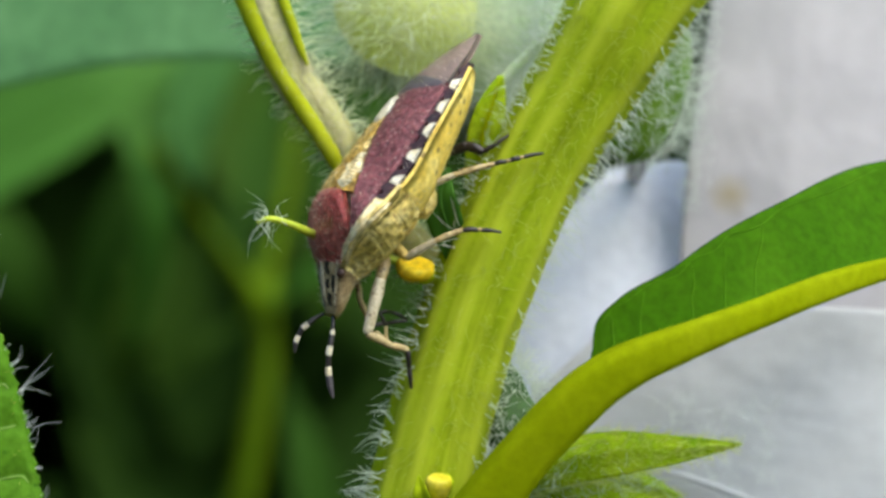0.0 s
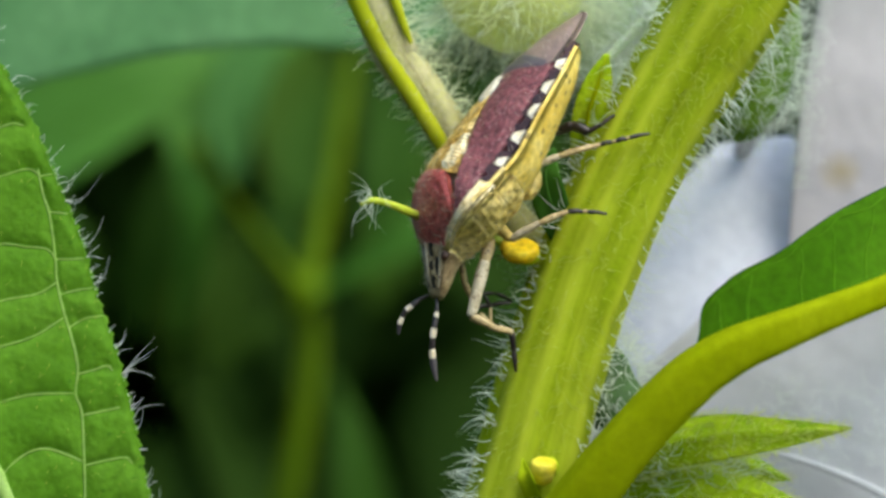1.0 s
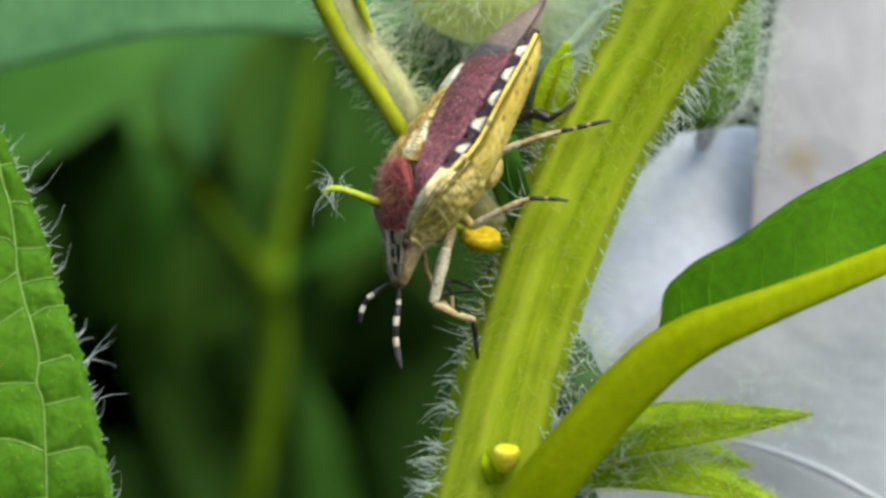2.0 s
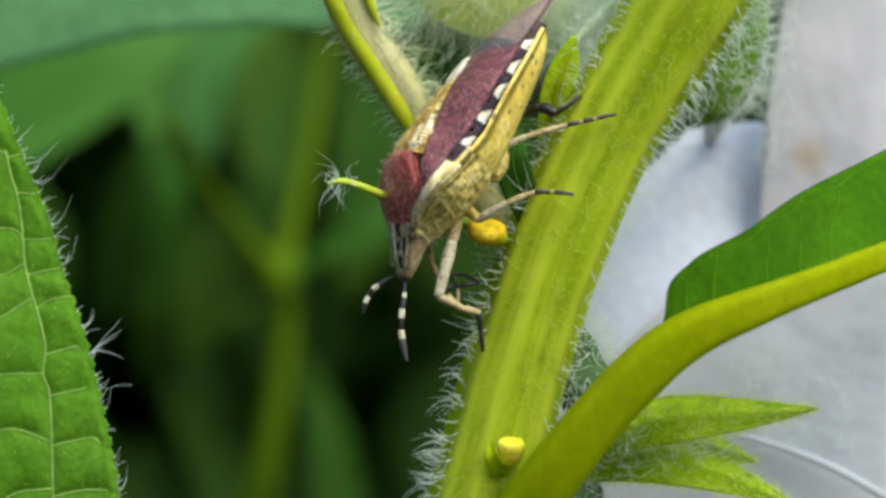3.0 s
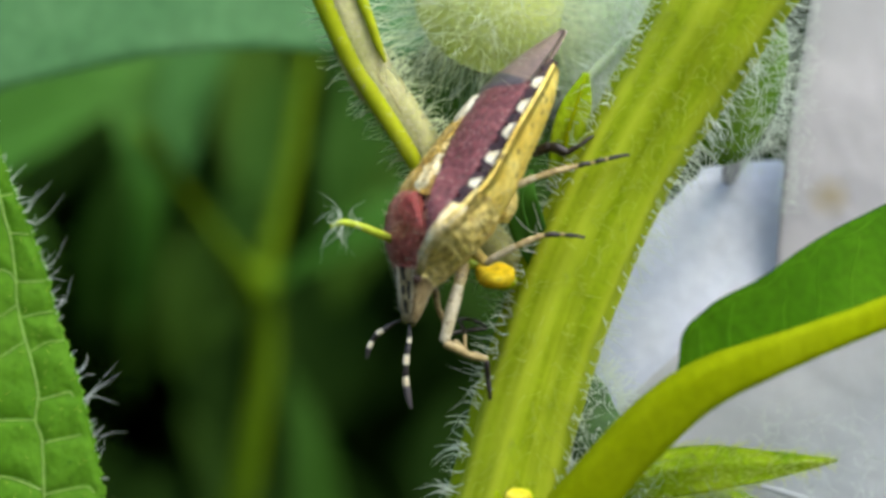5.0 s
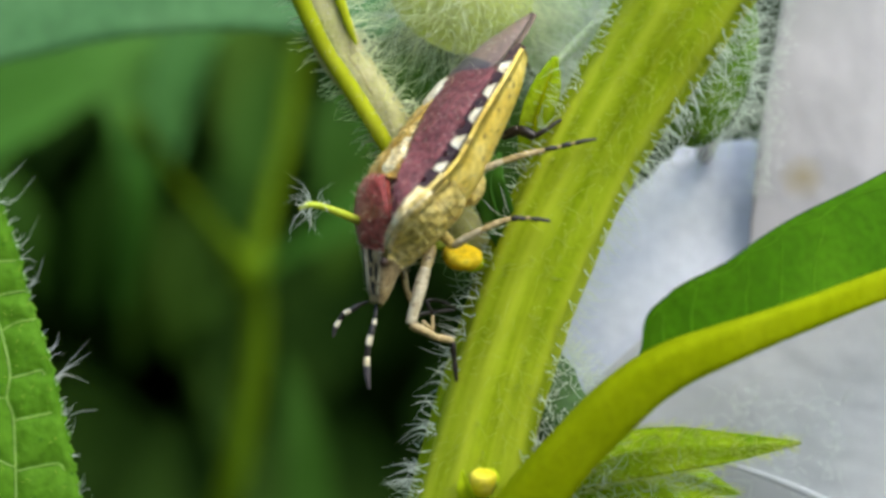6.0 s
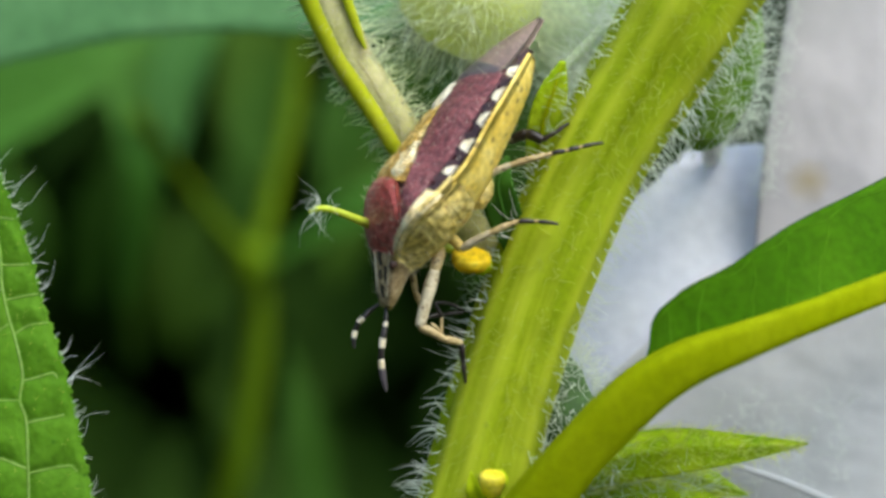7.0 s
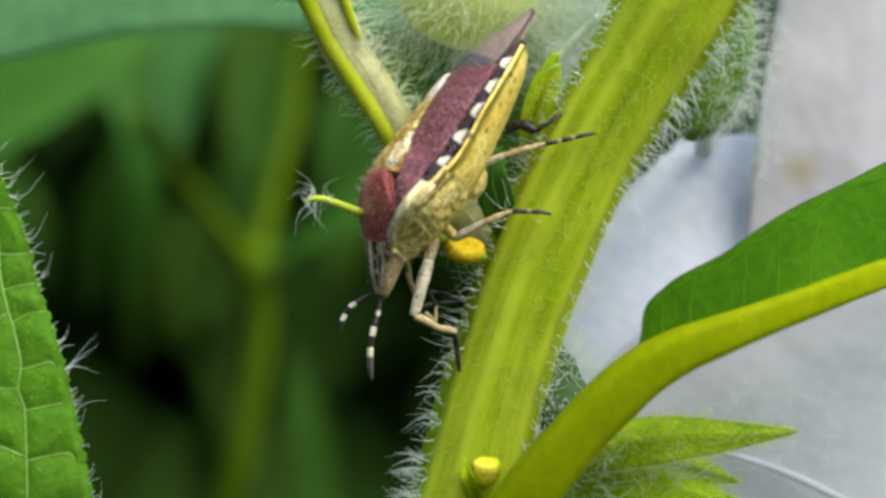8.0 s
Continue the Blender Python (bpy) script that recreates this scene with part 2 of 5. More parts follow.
BUG_EYE = organic("eye_glass", (0.03, 0.015, 0.01), (0.06, 0.03, 0.02), (0.12, 0.07, 0.05), 3, 0.35, 0, 8)
BUG_DUSK = organic("dusky_shell", (0.045, 0.038, 0.045), (0.075, 0.065, 0.07), (0.12, 0.1, 0.11), 1.2, 0.4, 0.01, 8)
BUG_LEG2 = organic("pale_leg", (0.32, 0.26, 0.15), (0.44, 0.38, 0.25), (0.55, 0.5, 0.37), 2, 0.5, 0.02, 8, contrast=0.3, specks=(3.5, 0.14, (0.12, 0.08, 0.05)))


VEIN_UP = organic("leaf_upper_vein", (0.07, 0.19, 0.004), (0.085, 0.215, 0.006), (0.10, 0.24, 0.01), 0.6, 0.7, 0.01, 4, 0.25, spec=0.05)
VEIN_RIM = organic("leaf_rim", (0.02, 0.065, 0.002), (0.026, 0.08, 0.003), (0.034, 0.095, 0.004), 0.6, 0.7, 0.01, 4, 0.2, spec=0.05)


# ---- building helpers; all lengths in millimetres ----
def mesh_of(name, verts, faces, mat, smooth=True):
    me = bpy.data.meshes.new(name)
    me.from_pydata([tuple(c * 0.001 for c in v) for v in verts], [], faces)
    if smooth:
        me.polygons.foreach_set("use_smooth", [True] * len(me.polygons))
    me.materials.append(mat)
    me.update()
    return me


def part(name, mesh, parent, label=""):
    """One mesh object under a thing or a part, or a thing of its own (parent None)."""
    ob = new(name, mesh)
    ob.parent = parent
    return tagged(ob, label)


def empty(name, place, label, category, group="", kind=""):
    ob = new(name)
    ob.empty_display_size = 0.001
    ob.matrix_basis = Matrix.Translation(Vector(place) * 0.001)
    return tagged(ob, label, category, group, kind)


def spline(points, n):
    """n + 1 places along a Catmull-Rom curve, from control points of any dimension."""
    p = np.array(points, float)
    p = np.vstack([2 * p[0] - p[1], p, 2 * p[-1] - p[-2]])
    out = []
    for s in np.linspace(0, len(p) - 3 - 1e-9, n + 1):
        i = int(s)
        t = s - i
        a, b, c, d = p[i:i + 4]
        out.append(0.5 * (2 * b + (c - a) * t + (2 * a - 5 * b + 4 * c - d) * t * t + (3 * b - a - 3 * c + d) * t ** 3))
    return np.array(out)


def frames_along(path, ref=(0, -1, 0)):
    """Tangent, side and up at each place of a path; up stays near ref."""
    tan = np.gradient(path, axis=0)
    tan /= np.linalg.norm(tan, axis=1)[:, None] + 1e-12
    up = np.array(ref, float) - (tan @ np.array(ref, float))[:, None] * tan
    up /= np.linalg.norm(up, axis=1)[:, None] + 1e-12
    return tan, np.cross(up, tan), up


def tube(points, radii, rings=24, sides=12, profile=None, ref=(0, -1, 0), bumps=0.0, seed=0):
    """A closed, tapered tube: its verts and faces. profile(angle, along): a factor on the radius."""
    data = spline([(*p, r) for p, r in zip(points, radii)], rings)
    path, rad = data[:, :3], data[:, 3]
    _, side, up = frames_along(path, ref)
    verts, faces = [], []
    for i in range(rings + 1):
        for k in range(sides):
            a = 2 * math.pi * k / sides
            r = rad[i] * (profile(a, i / rings) if profile else 1)
            if bumps:
                r *= 1 + bumps * noise.noise(Vector((path[i][0] * 0.9 + seed, path[i][2] * 0.9, a)))
            verts.append(path[i] + r * (math.cos(a) * up[i] + math.sin(a) * side[i]))
    for i in range(rings):
        for k in range(sides):
            j = (k + 1) % sides
            faces.append((i * sides + k, i * sides + j, (i + 1) * sides + j, (i + 1) * sides + k))
    for end, order in ((0, -1), (rings, 1)):
        verts.append(path[end])
        c = len(verts) - 1
        for k in range(sides):
            a, b = end * sides + k, end * sides + (k + 1) % sides
            faces.append((a, b, c) if order > 0 else (b, a, c))
    return verts, faces


def rib_at(a):
    """How much of a pale rib there is at an angle of the stem: two beside each groove."""
    best = 0.0
    for k in range(4):
        d = (a + 0.28 - k * math.pi / 2 + math.pi) % (2 * math.pi) - math.pi
        best = max(best, math.exp(-((abs(d) - 0.53) / 0.13) ** 2))
    return best


def streaked(mesh, rings, sides, round_scale, along_scale):
    """Stores for a tube's mesh how far round and along each vertex lies, for streaks in its skin."""
    att = mesh.attributes.new("round_along", "FLOAT_VECTOR", "POINT")
    rib = mesh.attributes.new("rib", "FLOAT", "POINT")
    att = mesh.attributes["round_along"]
    for i, d in enumerate(att.data):
        ring, a = i // sides, 2 * math.pi * (i % sides) / sides
        rib.data[i].value = rib_at(a)
        d.vector = (round_scale * math.cos(a), round_scale * math.sin(a), along_scale * ring / rings)
    return mesh


def hair_mesh(name, roots, mat, thick=0.022):
    """Many fine tapered hairs. roots: (base, way, length, sag) each; sag bends it towards that vector."""
    verts, faces = [], []
    for base, way, length, sag in roots:
        base, way, sag = np.array(base), np.array(way) / (np.linalg.norm(way) + 1e-9), np.array(sag)
        side = np.cross(way, (0.31, 0.87, 0.39))
        side /= np.linalg.norm(side) + 1e-9
        other = np.cross(way, side)
        curl = side * (0.18 * math.sin(31 * base[0] + 17 * base[2])) + other * (0.18 * math.sin(23 * base[2] + 11 * base[1]))
        n0 = len(verts)
        for i, s in enumerate((0, 0.3, 0.6, 0.85)):
            c = base + way * length * s + sag * length * s * s + curl * length * math.sin(4.2 * s)
            r = thick * (1 - 0.75 * s)
            for a in (0, 2.1, 4.2):
                verts.append(c + r * (math.cos(a) * side + math.sin(a) * other))
        verts.append(base + way * length + sag * length + curl * length * math.sin(4.2))
        for i in range(3):
            for k in range(3):
                j = (k + 1) % 3
                faces.append((n0 + 3 * i + k, n0 + 3 * i + j, n0 + 3 * i + 3 + j, n0 + 3 * i + 3 + k))
        for k in range(3):
            faces.append((n0 + 9 + k, n0 + 9 + (k + 1) % 3, n0 + 12))
    return mesh_of(name, verts, faces, mat)


def tube_hairs(points, radii, count, lengths, rng, ref=(0, -1, 0), lean=0.3, sag=(0, 0, -0.15), spread=0.3, angles=None):
    """Hair roots all round a tube."""
    data = spline([(*p, r) for p, r in zip(points, radii)], 200)
    path, rad = data[:, :3], data[:, 3]
    tan, side, up = frames_along(path, ref)
    roots = []
    for _ in range(count):
        i = rng.randrange(1, 200)
        a = rng.uniform(0, 2 * math.pi) if angles is None else rng.uniform(*angles)
        out = math.cos(a) * up[i] + math.sin(a) * side[i]
        way = out + lean * tan[i] + np.array([rng.gauss(0, spread) for _ in range(3)])
        bend = np.array(sag) + np.array([rng.gauss(0, 0.18) for _ in range(3)])
        roots.append((path[i] + out * rad[i] * 0.97, way, rng.uniform(*lengths), bend))
    return roots


def blade(midrib, widths, normal, rows=60, cols=24, fold=0.0, quilt=0.0, veins=9, slant=0.5, wave=0.0, thick=0.12, seed=0, toothed=0.0):
    """A leaf blade along its midrib: (place) controls, half-widths left and right of each, and the way that its face looks.
    fold lifts the margins, quilt bulges the cells between side veins, wave ripples the margin. Closed, with thickness."""
    ctrl = [(*p, a, b) for p, (a, b) in zip(midrib, widths)]
    data = spline(ctrl, rows)
    path = data[:, :3]
    _, side, up = frames_along(path, normal)
    top, bottom = [], []
    for i in range(rows + 1):
        s = i / rows
        for k in range(cols + 1):
            v = 2 * k / cols - 1
            w = max(data[i, 3] if v < 0 else data[i, 4], 0.02)
            if toothed:
                w *= 1 + toothed * math.sin(s * 60 + seed) * abs(v)
            phase = (s - abs(v) * slant * 0.3) * veins * 2 + (0.5 if v > 0 else 0)
            cell = abs(math.sin(math.pi * phase)) ** 0.6 * (1 - math.exp(-6 * abs(v)))
            lift = fold * abs(v) * w + quilt * cell + wave * v * v * math.sin(7 * s + 2 * v + seed)
            c = path[i] + side[i] * v * w + up[i] * lift
            top.append(c)
            bottom.append(c - up[i] * thick * (1.02 - abs(v) ** 3))
    n = (rows + 1) * (cols + 1)
    faces = []
    for i in range(rows):
        for k in range(cols):
            a, b, c, d = i * (cols + 1) + k, i * (cols + 1) + k + 1, (i + 1) * (cols + 1) + k + 1, (i + 1) * (cols + 1) + k
            faces += [(a, b, c, d), (n + a, n + d, n + c, n + b)]
        for k, flip in ((0, 0), (cols, 1)):
            a, d = i * (cols + 1) + k, (i + 1) * (cols + 1) + k
            faces.append((a, d, n + d, n + a) if not flip else (a, n + a, n + d, d))
    for i, flip in ((0, 0), (rows, 1)):
        for k in range(cols):
            a, b = i * (cols + 1) + k, i * (cols + 1) + k + 1
            faces.append((a, n + a, n + b, b) if not flip else (a, b, n + b, n + a))
    return top + bottom, faces


def lump(center, size, turn=0, rough=0.08, seed=0, rings=14, sides=20, axis=None):
    """A rounded body: sphere rings pushed by noise."""
    verts, faces = [], []
    m = Matrix.Rotation(turn, 3, axis or "Y")
    for i in range(rings + 1):
        th = math.pi * (0.02 + 0.96 * i / rings)
        for k in range(sides):
            a = 2 * math.pi * k / sides
            d = Vector((math.sin(th) * math.cos(a), math.sin(th) * math.sin(a), math.cos(th)))
            r = 1 + rough * noise.noise(d * 2.3 + Vector((seed, 0, 0)))
            verts.append(np.array(m @ Vector([c * s * r for c, s in zip(d, size)])) + np.array(center))
    for i in range(rings):
        for k in range(sides):
            j = (k + 1) % sides
            faces.append((i * sides + k, (i + 1) * sides + k, (i + 1) * sides + j, i * sides + j))
    faces.append(tuple(range(sides)))
    faces.append(tuple(rings * sides + k for k in reversed(range(sides))))
    return verts, faces


def joined(pieces):
    """Several (verts, faces) as one."""
    verts, faces = [], []
    for v, f in pieces:
        n0 = len(verts)
        verts += list(v)
        faces += [tuple(n0 + q for q in face) for face in f]
    return verts, faces


def stuff(ob):
    ob["kind"] = "stuff"
    return ob


# ---- ground ----
GROUND = -450.0
N = 60
steps = [2 * i / N - 1 for i in range(N + 1)]
ground = part("ground", mesh_of("ground", [
    (9e5 * a ** 3, 9e5 * b ** 3, GROUND + (6 * noise.noise(Vector((a * 40, b * 40, 0))) if max(abs(a), abs(b)) < 0.3 else 0)) for a in steps for b in steps],
    [(i * (N + 1) + k, (i + 1) * (N + 1) + k, (i + 1) * (N + 1) + k + 1, i * (N + 1) + k + 1) for i in range(N) for k in range(N)], SOIL), None)
tagged(ground, "dark garden soil under the plants", "ground", kind="structure")

# ---- the main stem ----
STEM_LINE = [(-60, 14, GROUND - 5), (-42, 9, -300), (-25, 6, -170), (-11, 4, -80), (-3, 2.5, -35), (0.2, 1.8, -18), (1.99, 1.50, -10.54), (2.65, 1.50, -7.89), (3.60, 1.50, -4.09), (4.93, 1.50, -0.11), (6.60, 1.50, 3.49), (8.28, 1.50, 6.34), (9.73, 1.50, 8.80), (12.47, 2.00, 13.44), (14.55, 4.00, 22.41)]
STEM_RADII = [3.2, 3.0, 2.8, 2.5, 2.2, 2.0, 1.86, 1.78, 1.68, 1.68, 1.66, 1.78, 1.95, 1.9, 1.2]


def stem_profile(a, s):
    """Blunt four-sided stem with a groove down each face."""
    r = 1.0
    for k in range(4):
        d = (a + 0.28 - k * math.pi / 2 + math.pi) % (2 * math.pi) - math.pi
        r += 0.06 * math.exp(-((abs(d) - 0.53) / 0.2) ** 2) - 0.13 * math.exp(-(d / 0.17) ** 2)
    return r


rng = random.Random(3)
stem = part("stem", streaked(mesh_of("stem", *tube(STEM_LINE, STEM_RADII, 340, 72, stem_profile, bumps=0.025), STEM), 340, 72, 2.8, 6), None)
tagged(stem, "thick pale green grooved stem covered in fine white hairs", "plant stem")
seen_line, seen_radii = STEM_LINE[5:-1], STEM_RADII[5:-1]
roots = []
for lo, hi, count, lengths, lean in ((0.8, 2.4, 560, (0.4, 1.25), 0.1), (-2.4, -0.9, 800, (0.3, 1.1), -0.05), (2.4, 3.9, 120, (0.5, 1.2), 0)):
    roots += tube_hairs(seen_line, seen_radii, count, lengths, rng, lean=lean, sag=(0, 0, -0.25), spread=0.3, angles=(lo, hi))
face = tube_hairs(seen_line, seen_radii, 900, (0.25, 0.8), rng, lean=0.0, sag=(0, 0, -0.3), spread=0.2, angles=(-0.95, 0.85))
face = [(b, np.array(w) * (1, 0.55, 1) + np.array((rng.gauss(-0.3, 0.7), 0, rng.gauss(-0.2, 0.4))), n_, g) for b, w, n_, g in face]
stuff(part("hairs", hair_mesh("hairs", roots, HAIR, 0.023), stem, "fine white hairs"))
stuff(part("face_hairs", hair_mesh("face_hairs", face, HAIR_GREEN, 0.015), stem, "fine pale green hairs"))


def nectary(center, size, turn, seed, tip=62, mat=GLAND, deep=1.0):
    """A yellow nectar gland: a dished cup with a thick rim, on a short green foot."""
    cup, faces = [], []
    ringz = [(0.35, -deep), (0.8, -0.75 * deep), (1.0, -0.1), (0.98, 0.35), (0.82, 0.55), (0.6, 0.5), (0.3, 0.42), (0.02, 0.4)]
    m = Matrix.Rotation(turn, 3, "Y") @ Matrix.Rotation(radians(tip), 3, "X")
    for r, z in ringz:
        for k in range(24):
            a = 2 * math.pi * k / 24
            w = 1 + 0.07 * noise.noise(Vector((math.cos(a) * 1.5 + seed, math.sin(a) * 1.5, z)))
            cup.append(np.array(m @ Vector((r * w * size[0] * math.cos(a), r * w * size[1] * math.sin(a), z * size[2]))) + np.array(center))
    for i in range(len(ringz) - 1):
        for k in range(24):
            j = (k + 1) % 24
            faces.append((i * 24 + k, i * 24 + j, (i + 1) * 24 + j, (i + 1) * 24 + k))
    g = part("nectary", mesh_of("nectary", cup, faces, mat), stem, "glossy yellow nectar gland")
    foot = np.array(center) + np.array((0.2, 0.7, -0.1))
    part("foot", mesh_of("foot", *lump(foot, (size[0] * 0.8, size[1] * 0.8, size[2]), 0.3, 0.1, seed), BRACT), g)


nectary((2.46, 0.15, 0.02), (0.66, 0.5, 0.40), 0.12, 1, 38, GLAND, 0.9)
nectary((3.23, -0.60, -7.04), (0.43, 0.38, 0.38), 0.08, 5, 22, GLAND_PALE, 1.7)
# leaf-like cup scale beside the lower gland
scale_leaf = part("cup_scale", mesh_of("cup_scale", *blade([(2.92, -0.50, -8.01), (2.66, -0.90, -7.36), (2.54, -0.80, -6.77)], [(0.3, 0.3), (0.28, 0.28), (0.03, 0.03)], (-0.5, -1, 0), 14, 8, fold=0.3, thick=0.08), BRACT), stem, "small pale green scale")

# ---- shoot that rises behind the insect ----
SHOOT = [(2.97, 3.40, 0.08), (1.32, 3.20, 2.12), (0.37, 3.00, 3.66), (-0.25, 2.80, 4.71), (-1.00, 2.60, 5.76), (-1.61, 2.50, 6.65), (-2.43, 2.20, 8.50), (-3.34, 2.00, 10.96)]
SHOOT_R = [0.85, 0.78, 0.72, 0.72, 0.74, 0.78, 0.80, 0.75]
shoot = part("side_shoot", mesh_of("side_shoot", *tube(SHOOT, SHOOT_R, 80, 28, lambda a, s: 1 - 0.10 * math.exp(-((a - 0.5) / 0.2) ** 2) + 0.03 * math.cos(5 * a + 6 * s), bumps=0.08), SHOOT_SKIN), None)
tagged(shoot, "pale yellow-green hairy side shoot with a brownish groove", "plant shoot")
part("wing", mesh_of("wing", *tube([(0.31, 2.50, 2.81), (-0.15, 2.30, 3.72), (-0.78, 2.10, 4.74), (-1.41, 1.95, 5.71), (-2.02, 1.85, 6.65), (-2.47, 1.75, 7.50), (-2.91, 1.70, 8.45), (-3.74, 1.50, 10.51)], [0.14, 0.26, 0.28, 0.29, 0.30, 0.32, 0.36, 0.4], 50, 16), SHOOT_EDGE), shoot, "smooth yellow-green stalk edge")
part("wing", mesh_of("wing", *tube([(-1.12, 1.75, 6.97), (-1.35, 1.60, 7.52), (-1.61, 1.45, 8.27), (-1.88, 1.40, 8.98), (-2.41, 1.40, 10.50)], [0.05, 0.13, 0.16, 0.18, 0.2], 30, 12), SHOOT_EDGE), shoot, "smooth yellow-green stalk edge")
part("groove", mesh_of("groove", *tube([(-0.29, 2.12, 4.90), (-0.67, 2.00, 5.50), (-1.07, 1.92, 6.11), (-1.49, 1.85, 6.75), (-1.77, 1.80, 7.28)], [0.02, 0.07, 0.09, 0.07, 0.02], 24, 8, bumps=0.5), BROWN), shoot, "brownish dry stripe")
shoot_hairs = tube_hairs(SHOOT, SHOOT_R, 120, (0.4, 0.85), rng, lean=0.0, sag=(0, 0, 0.1), spread=0.35, angles=(1.2, 1.8))
shoot_hairs += tube_hairs(SHOOT, SHOOT_R, 230, (0.4, 1.35), rng, lean=0.1, sag=(0, 0, -0.3), spread=0.4, angles=(-2.2, -0.8))
stuff(part("hairs", hair_mesh("hairs", shoot_hairs, HAIR_POD, 0.025), shoot, "fine white hairs"))
stuff(part("face_hairs", hair_mesh("face_hairs", tube_hairs(SHOOT, SHOOT_R, 800, (0.12, 0.42), rng, lean=0.3, sag=(0, 0, -0.3), spread=0.6, angles=(-1.1, 0.5)), HAIR_TAN, 0.01), shoot, "short pale fuzz"))

# small hooked bract with feathery hairs
HOOK = [(3.79, 2.20, -0.59), (1.78, 2.20, 0.37), (-0.32, 0.90, 0.93), (-1.06, -0.20, 1.23), (-1.79, -0.60, 1.52), (-2.34, -0.80, 1.64), (-2.74, -0.80, 1.51)]
hook = part("hooked_bract", mesh_of("hooked_bract", *tube(HOOK, [0.2, 0.17, 0.16, 0.15, 0.12, 0.11, 0.06], 40, 10), HOOK_SKIN), None)
tagged(hook, "thin curved yellow-green bract with long feathery hairs", "bract")
roots = tube_hairs(HOOK[4:], [0.1] * 3, 18, (0.5, 1.1), rng, lean=0.15, sag=(-0.1, 0, -0.1)) + tube_hairs(HOOK[5:], [0.1] * 2, 9, (0.6, 1.2), rng, lean=0.5, sag=(0, 0, -0.1))
stuff(part("hairs", hair_mesh("hairs", roots, HAIR, 0.015), hook))

# ---- fuzzy pod and its pedicel above the insect ----
def ball_hairs(center, size, count, lengths, rng, sag=(0, 0, -0.3), keep=None, spread=0.25):
    roots = []
    while len(roots) < count:
        d = np.array([rng.gauss(0, 1) for _ in range(3)])
        d /= np.linalg.norm(d)
        if keep and not keep(d):
            continue
        bend = np.array(sag) + np.array([rng.gauss(0, 0.25) for _ in range(3)])
        roots.append((np.array(center) + d * np.array(size) * 0.98, d + np.array([rng.gauss(0, spread) for _ in range(3)]), rng.uniform(*lengths), bend))
    return roots


POD = (2.32, 4.40, 9.30)
pod = part("seed_pod", mesh_of("seed_pod", *lump(POD, (2.55, 2.4, 2.35), 0.3, 0.05, 2, 20, 28), FUZZ), None)
tagged(pod, "round pale green seed pod with long white fuzz", "seed pod")
stuff(part("hairs", hair_mesh("hairs", ball_hairs(POD, (2.55, 2.4, 2.35), 480, (0.6, 1.7), rng, keep=lambda d: d[1] < 0.3), HAIR_POD, 0.011), pod, "long soft white fuzz"))
stuff(part("hairs", hair_mesh("hairs", ball_hairs(POD, (2.5, 2.2, 2.3), 150, (1.0, 2.3), rng, sag=(-0.3, 0, -0.1), keep=lambda d: d[1] < 0.5 and d[0] < 0.1 and d[2] < 0.35, spread=0.35), HAIR, 0.013), pod, "long white hairs"))
stuff(part("nap", hair_mesh("nap", ball_hairs(POD, (2.55, 2.4, 2.35), 480, (0.8, 1.9), rng, sag=(-0.1, -0.1, -0.5), keep=lambda d: d[1] < 0.2, spread=0.9), HAIR_POD, 0.012), pod, "flat pale nap"))
part("stalk", mesh_of("stalk", *tube([(2.32, 4.40, 11.11), (3.40, 4.20, 12.94), (7.27, 3.60, 14.21), (12.31, 2.20, 13.38)], [0.6, 0.5, 0.5, 0.6], 24, 12), FUZZ_STALK), pod, "short woolly stalk")
WOOL_BUD = (6.06, 7.00, 8.42)
wool_bud = part("woolly_bud", mesh_of("woolly_bud", *lump(WOOL_BUD, (2.0, 1.3, 3.0), -0.35, 0.14, 12, 20, 26), FUZZ_STALK), None)
tagged(wool_bud, "pale mint woolly bud behind the stem", "bud")
stuff(part("hairs", hair_mesh("hairs", ball_hairs(WOOL_BUD, (2.0, 1.3, 3.0), 420, (0.4, 1.3), rng, keep=lambda d: d[1] < 0.3, spread=0.5), HAIR, 0.014), wool_bud, "soft white wool"))
PEDICEL = [(5.25, 3.20, 3.53), (5.79, 3.40, 4.55), (6.51, 3.80, 6.14), (7.32, 4.20, 7.94), (7.99, 5.00, 10.00)]
pedicel = part("pedicel", mesh_of("pedicel", *tube(PEDICEL, [0.45, 0.6, 0.62, 0.6, 0.6], 30, 14, bumps=0.08), FUZZ_STALK), None)
tagged(pedicel, "whitish woolly flower stalk beside the stem", "flower stalk")
stuff(part("hairs", hair_mesh("hairs", tube_hairs(PEDICEL, [0.6] * 5, 480, (0.4, 1.4), rng, sag=(-0.1, 0, -0.2), spread=0.5), HAIR, 0.016), pedicel, "woolly white hairs"))
TWIG = [(7.46, 3.60, 8.46), (6.47, 3.40, 7.47), (5.58, 3.20, 6.58), (4.90, 3.20, 5.70)]
twig = part("woolly_twig", mesh_of("woolly_twig", *tube(TWIG, [0.2, 0.2, 0.16, 0.1], 20, 10), FUZZ_STALK), None)
tagged(twig, "thin pale woolly twig between stem and pod", "twig")
stuff(part("hairs", hair_mesh("hairs", tube_hairs(TWIG, [0.2] * 4, 200, (0.4, 1.3), rng, spread=0.5), HAIR, 0.015), twig))
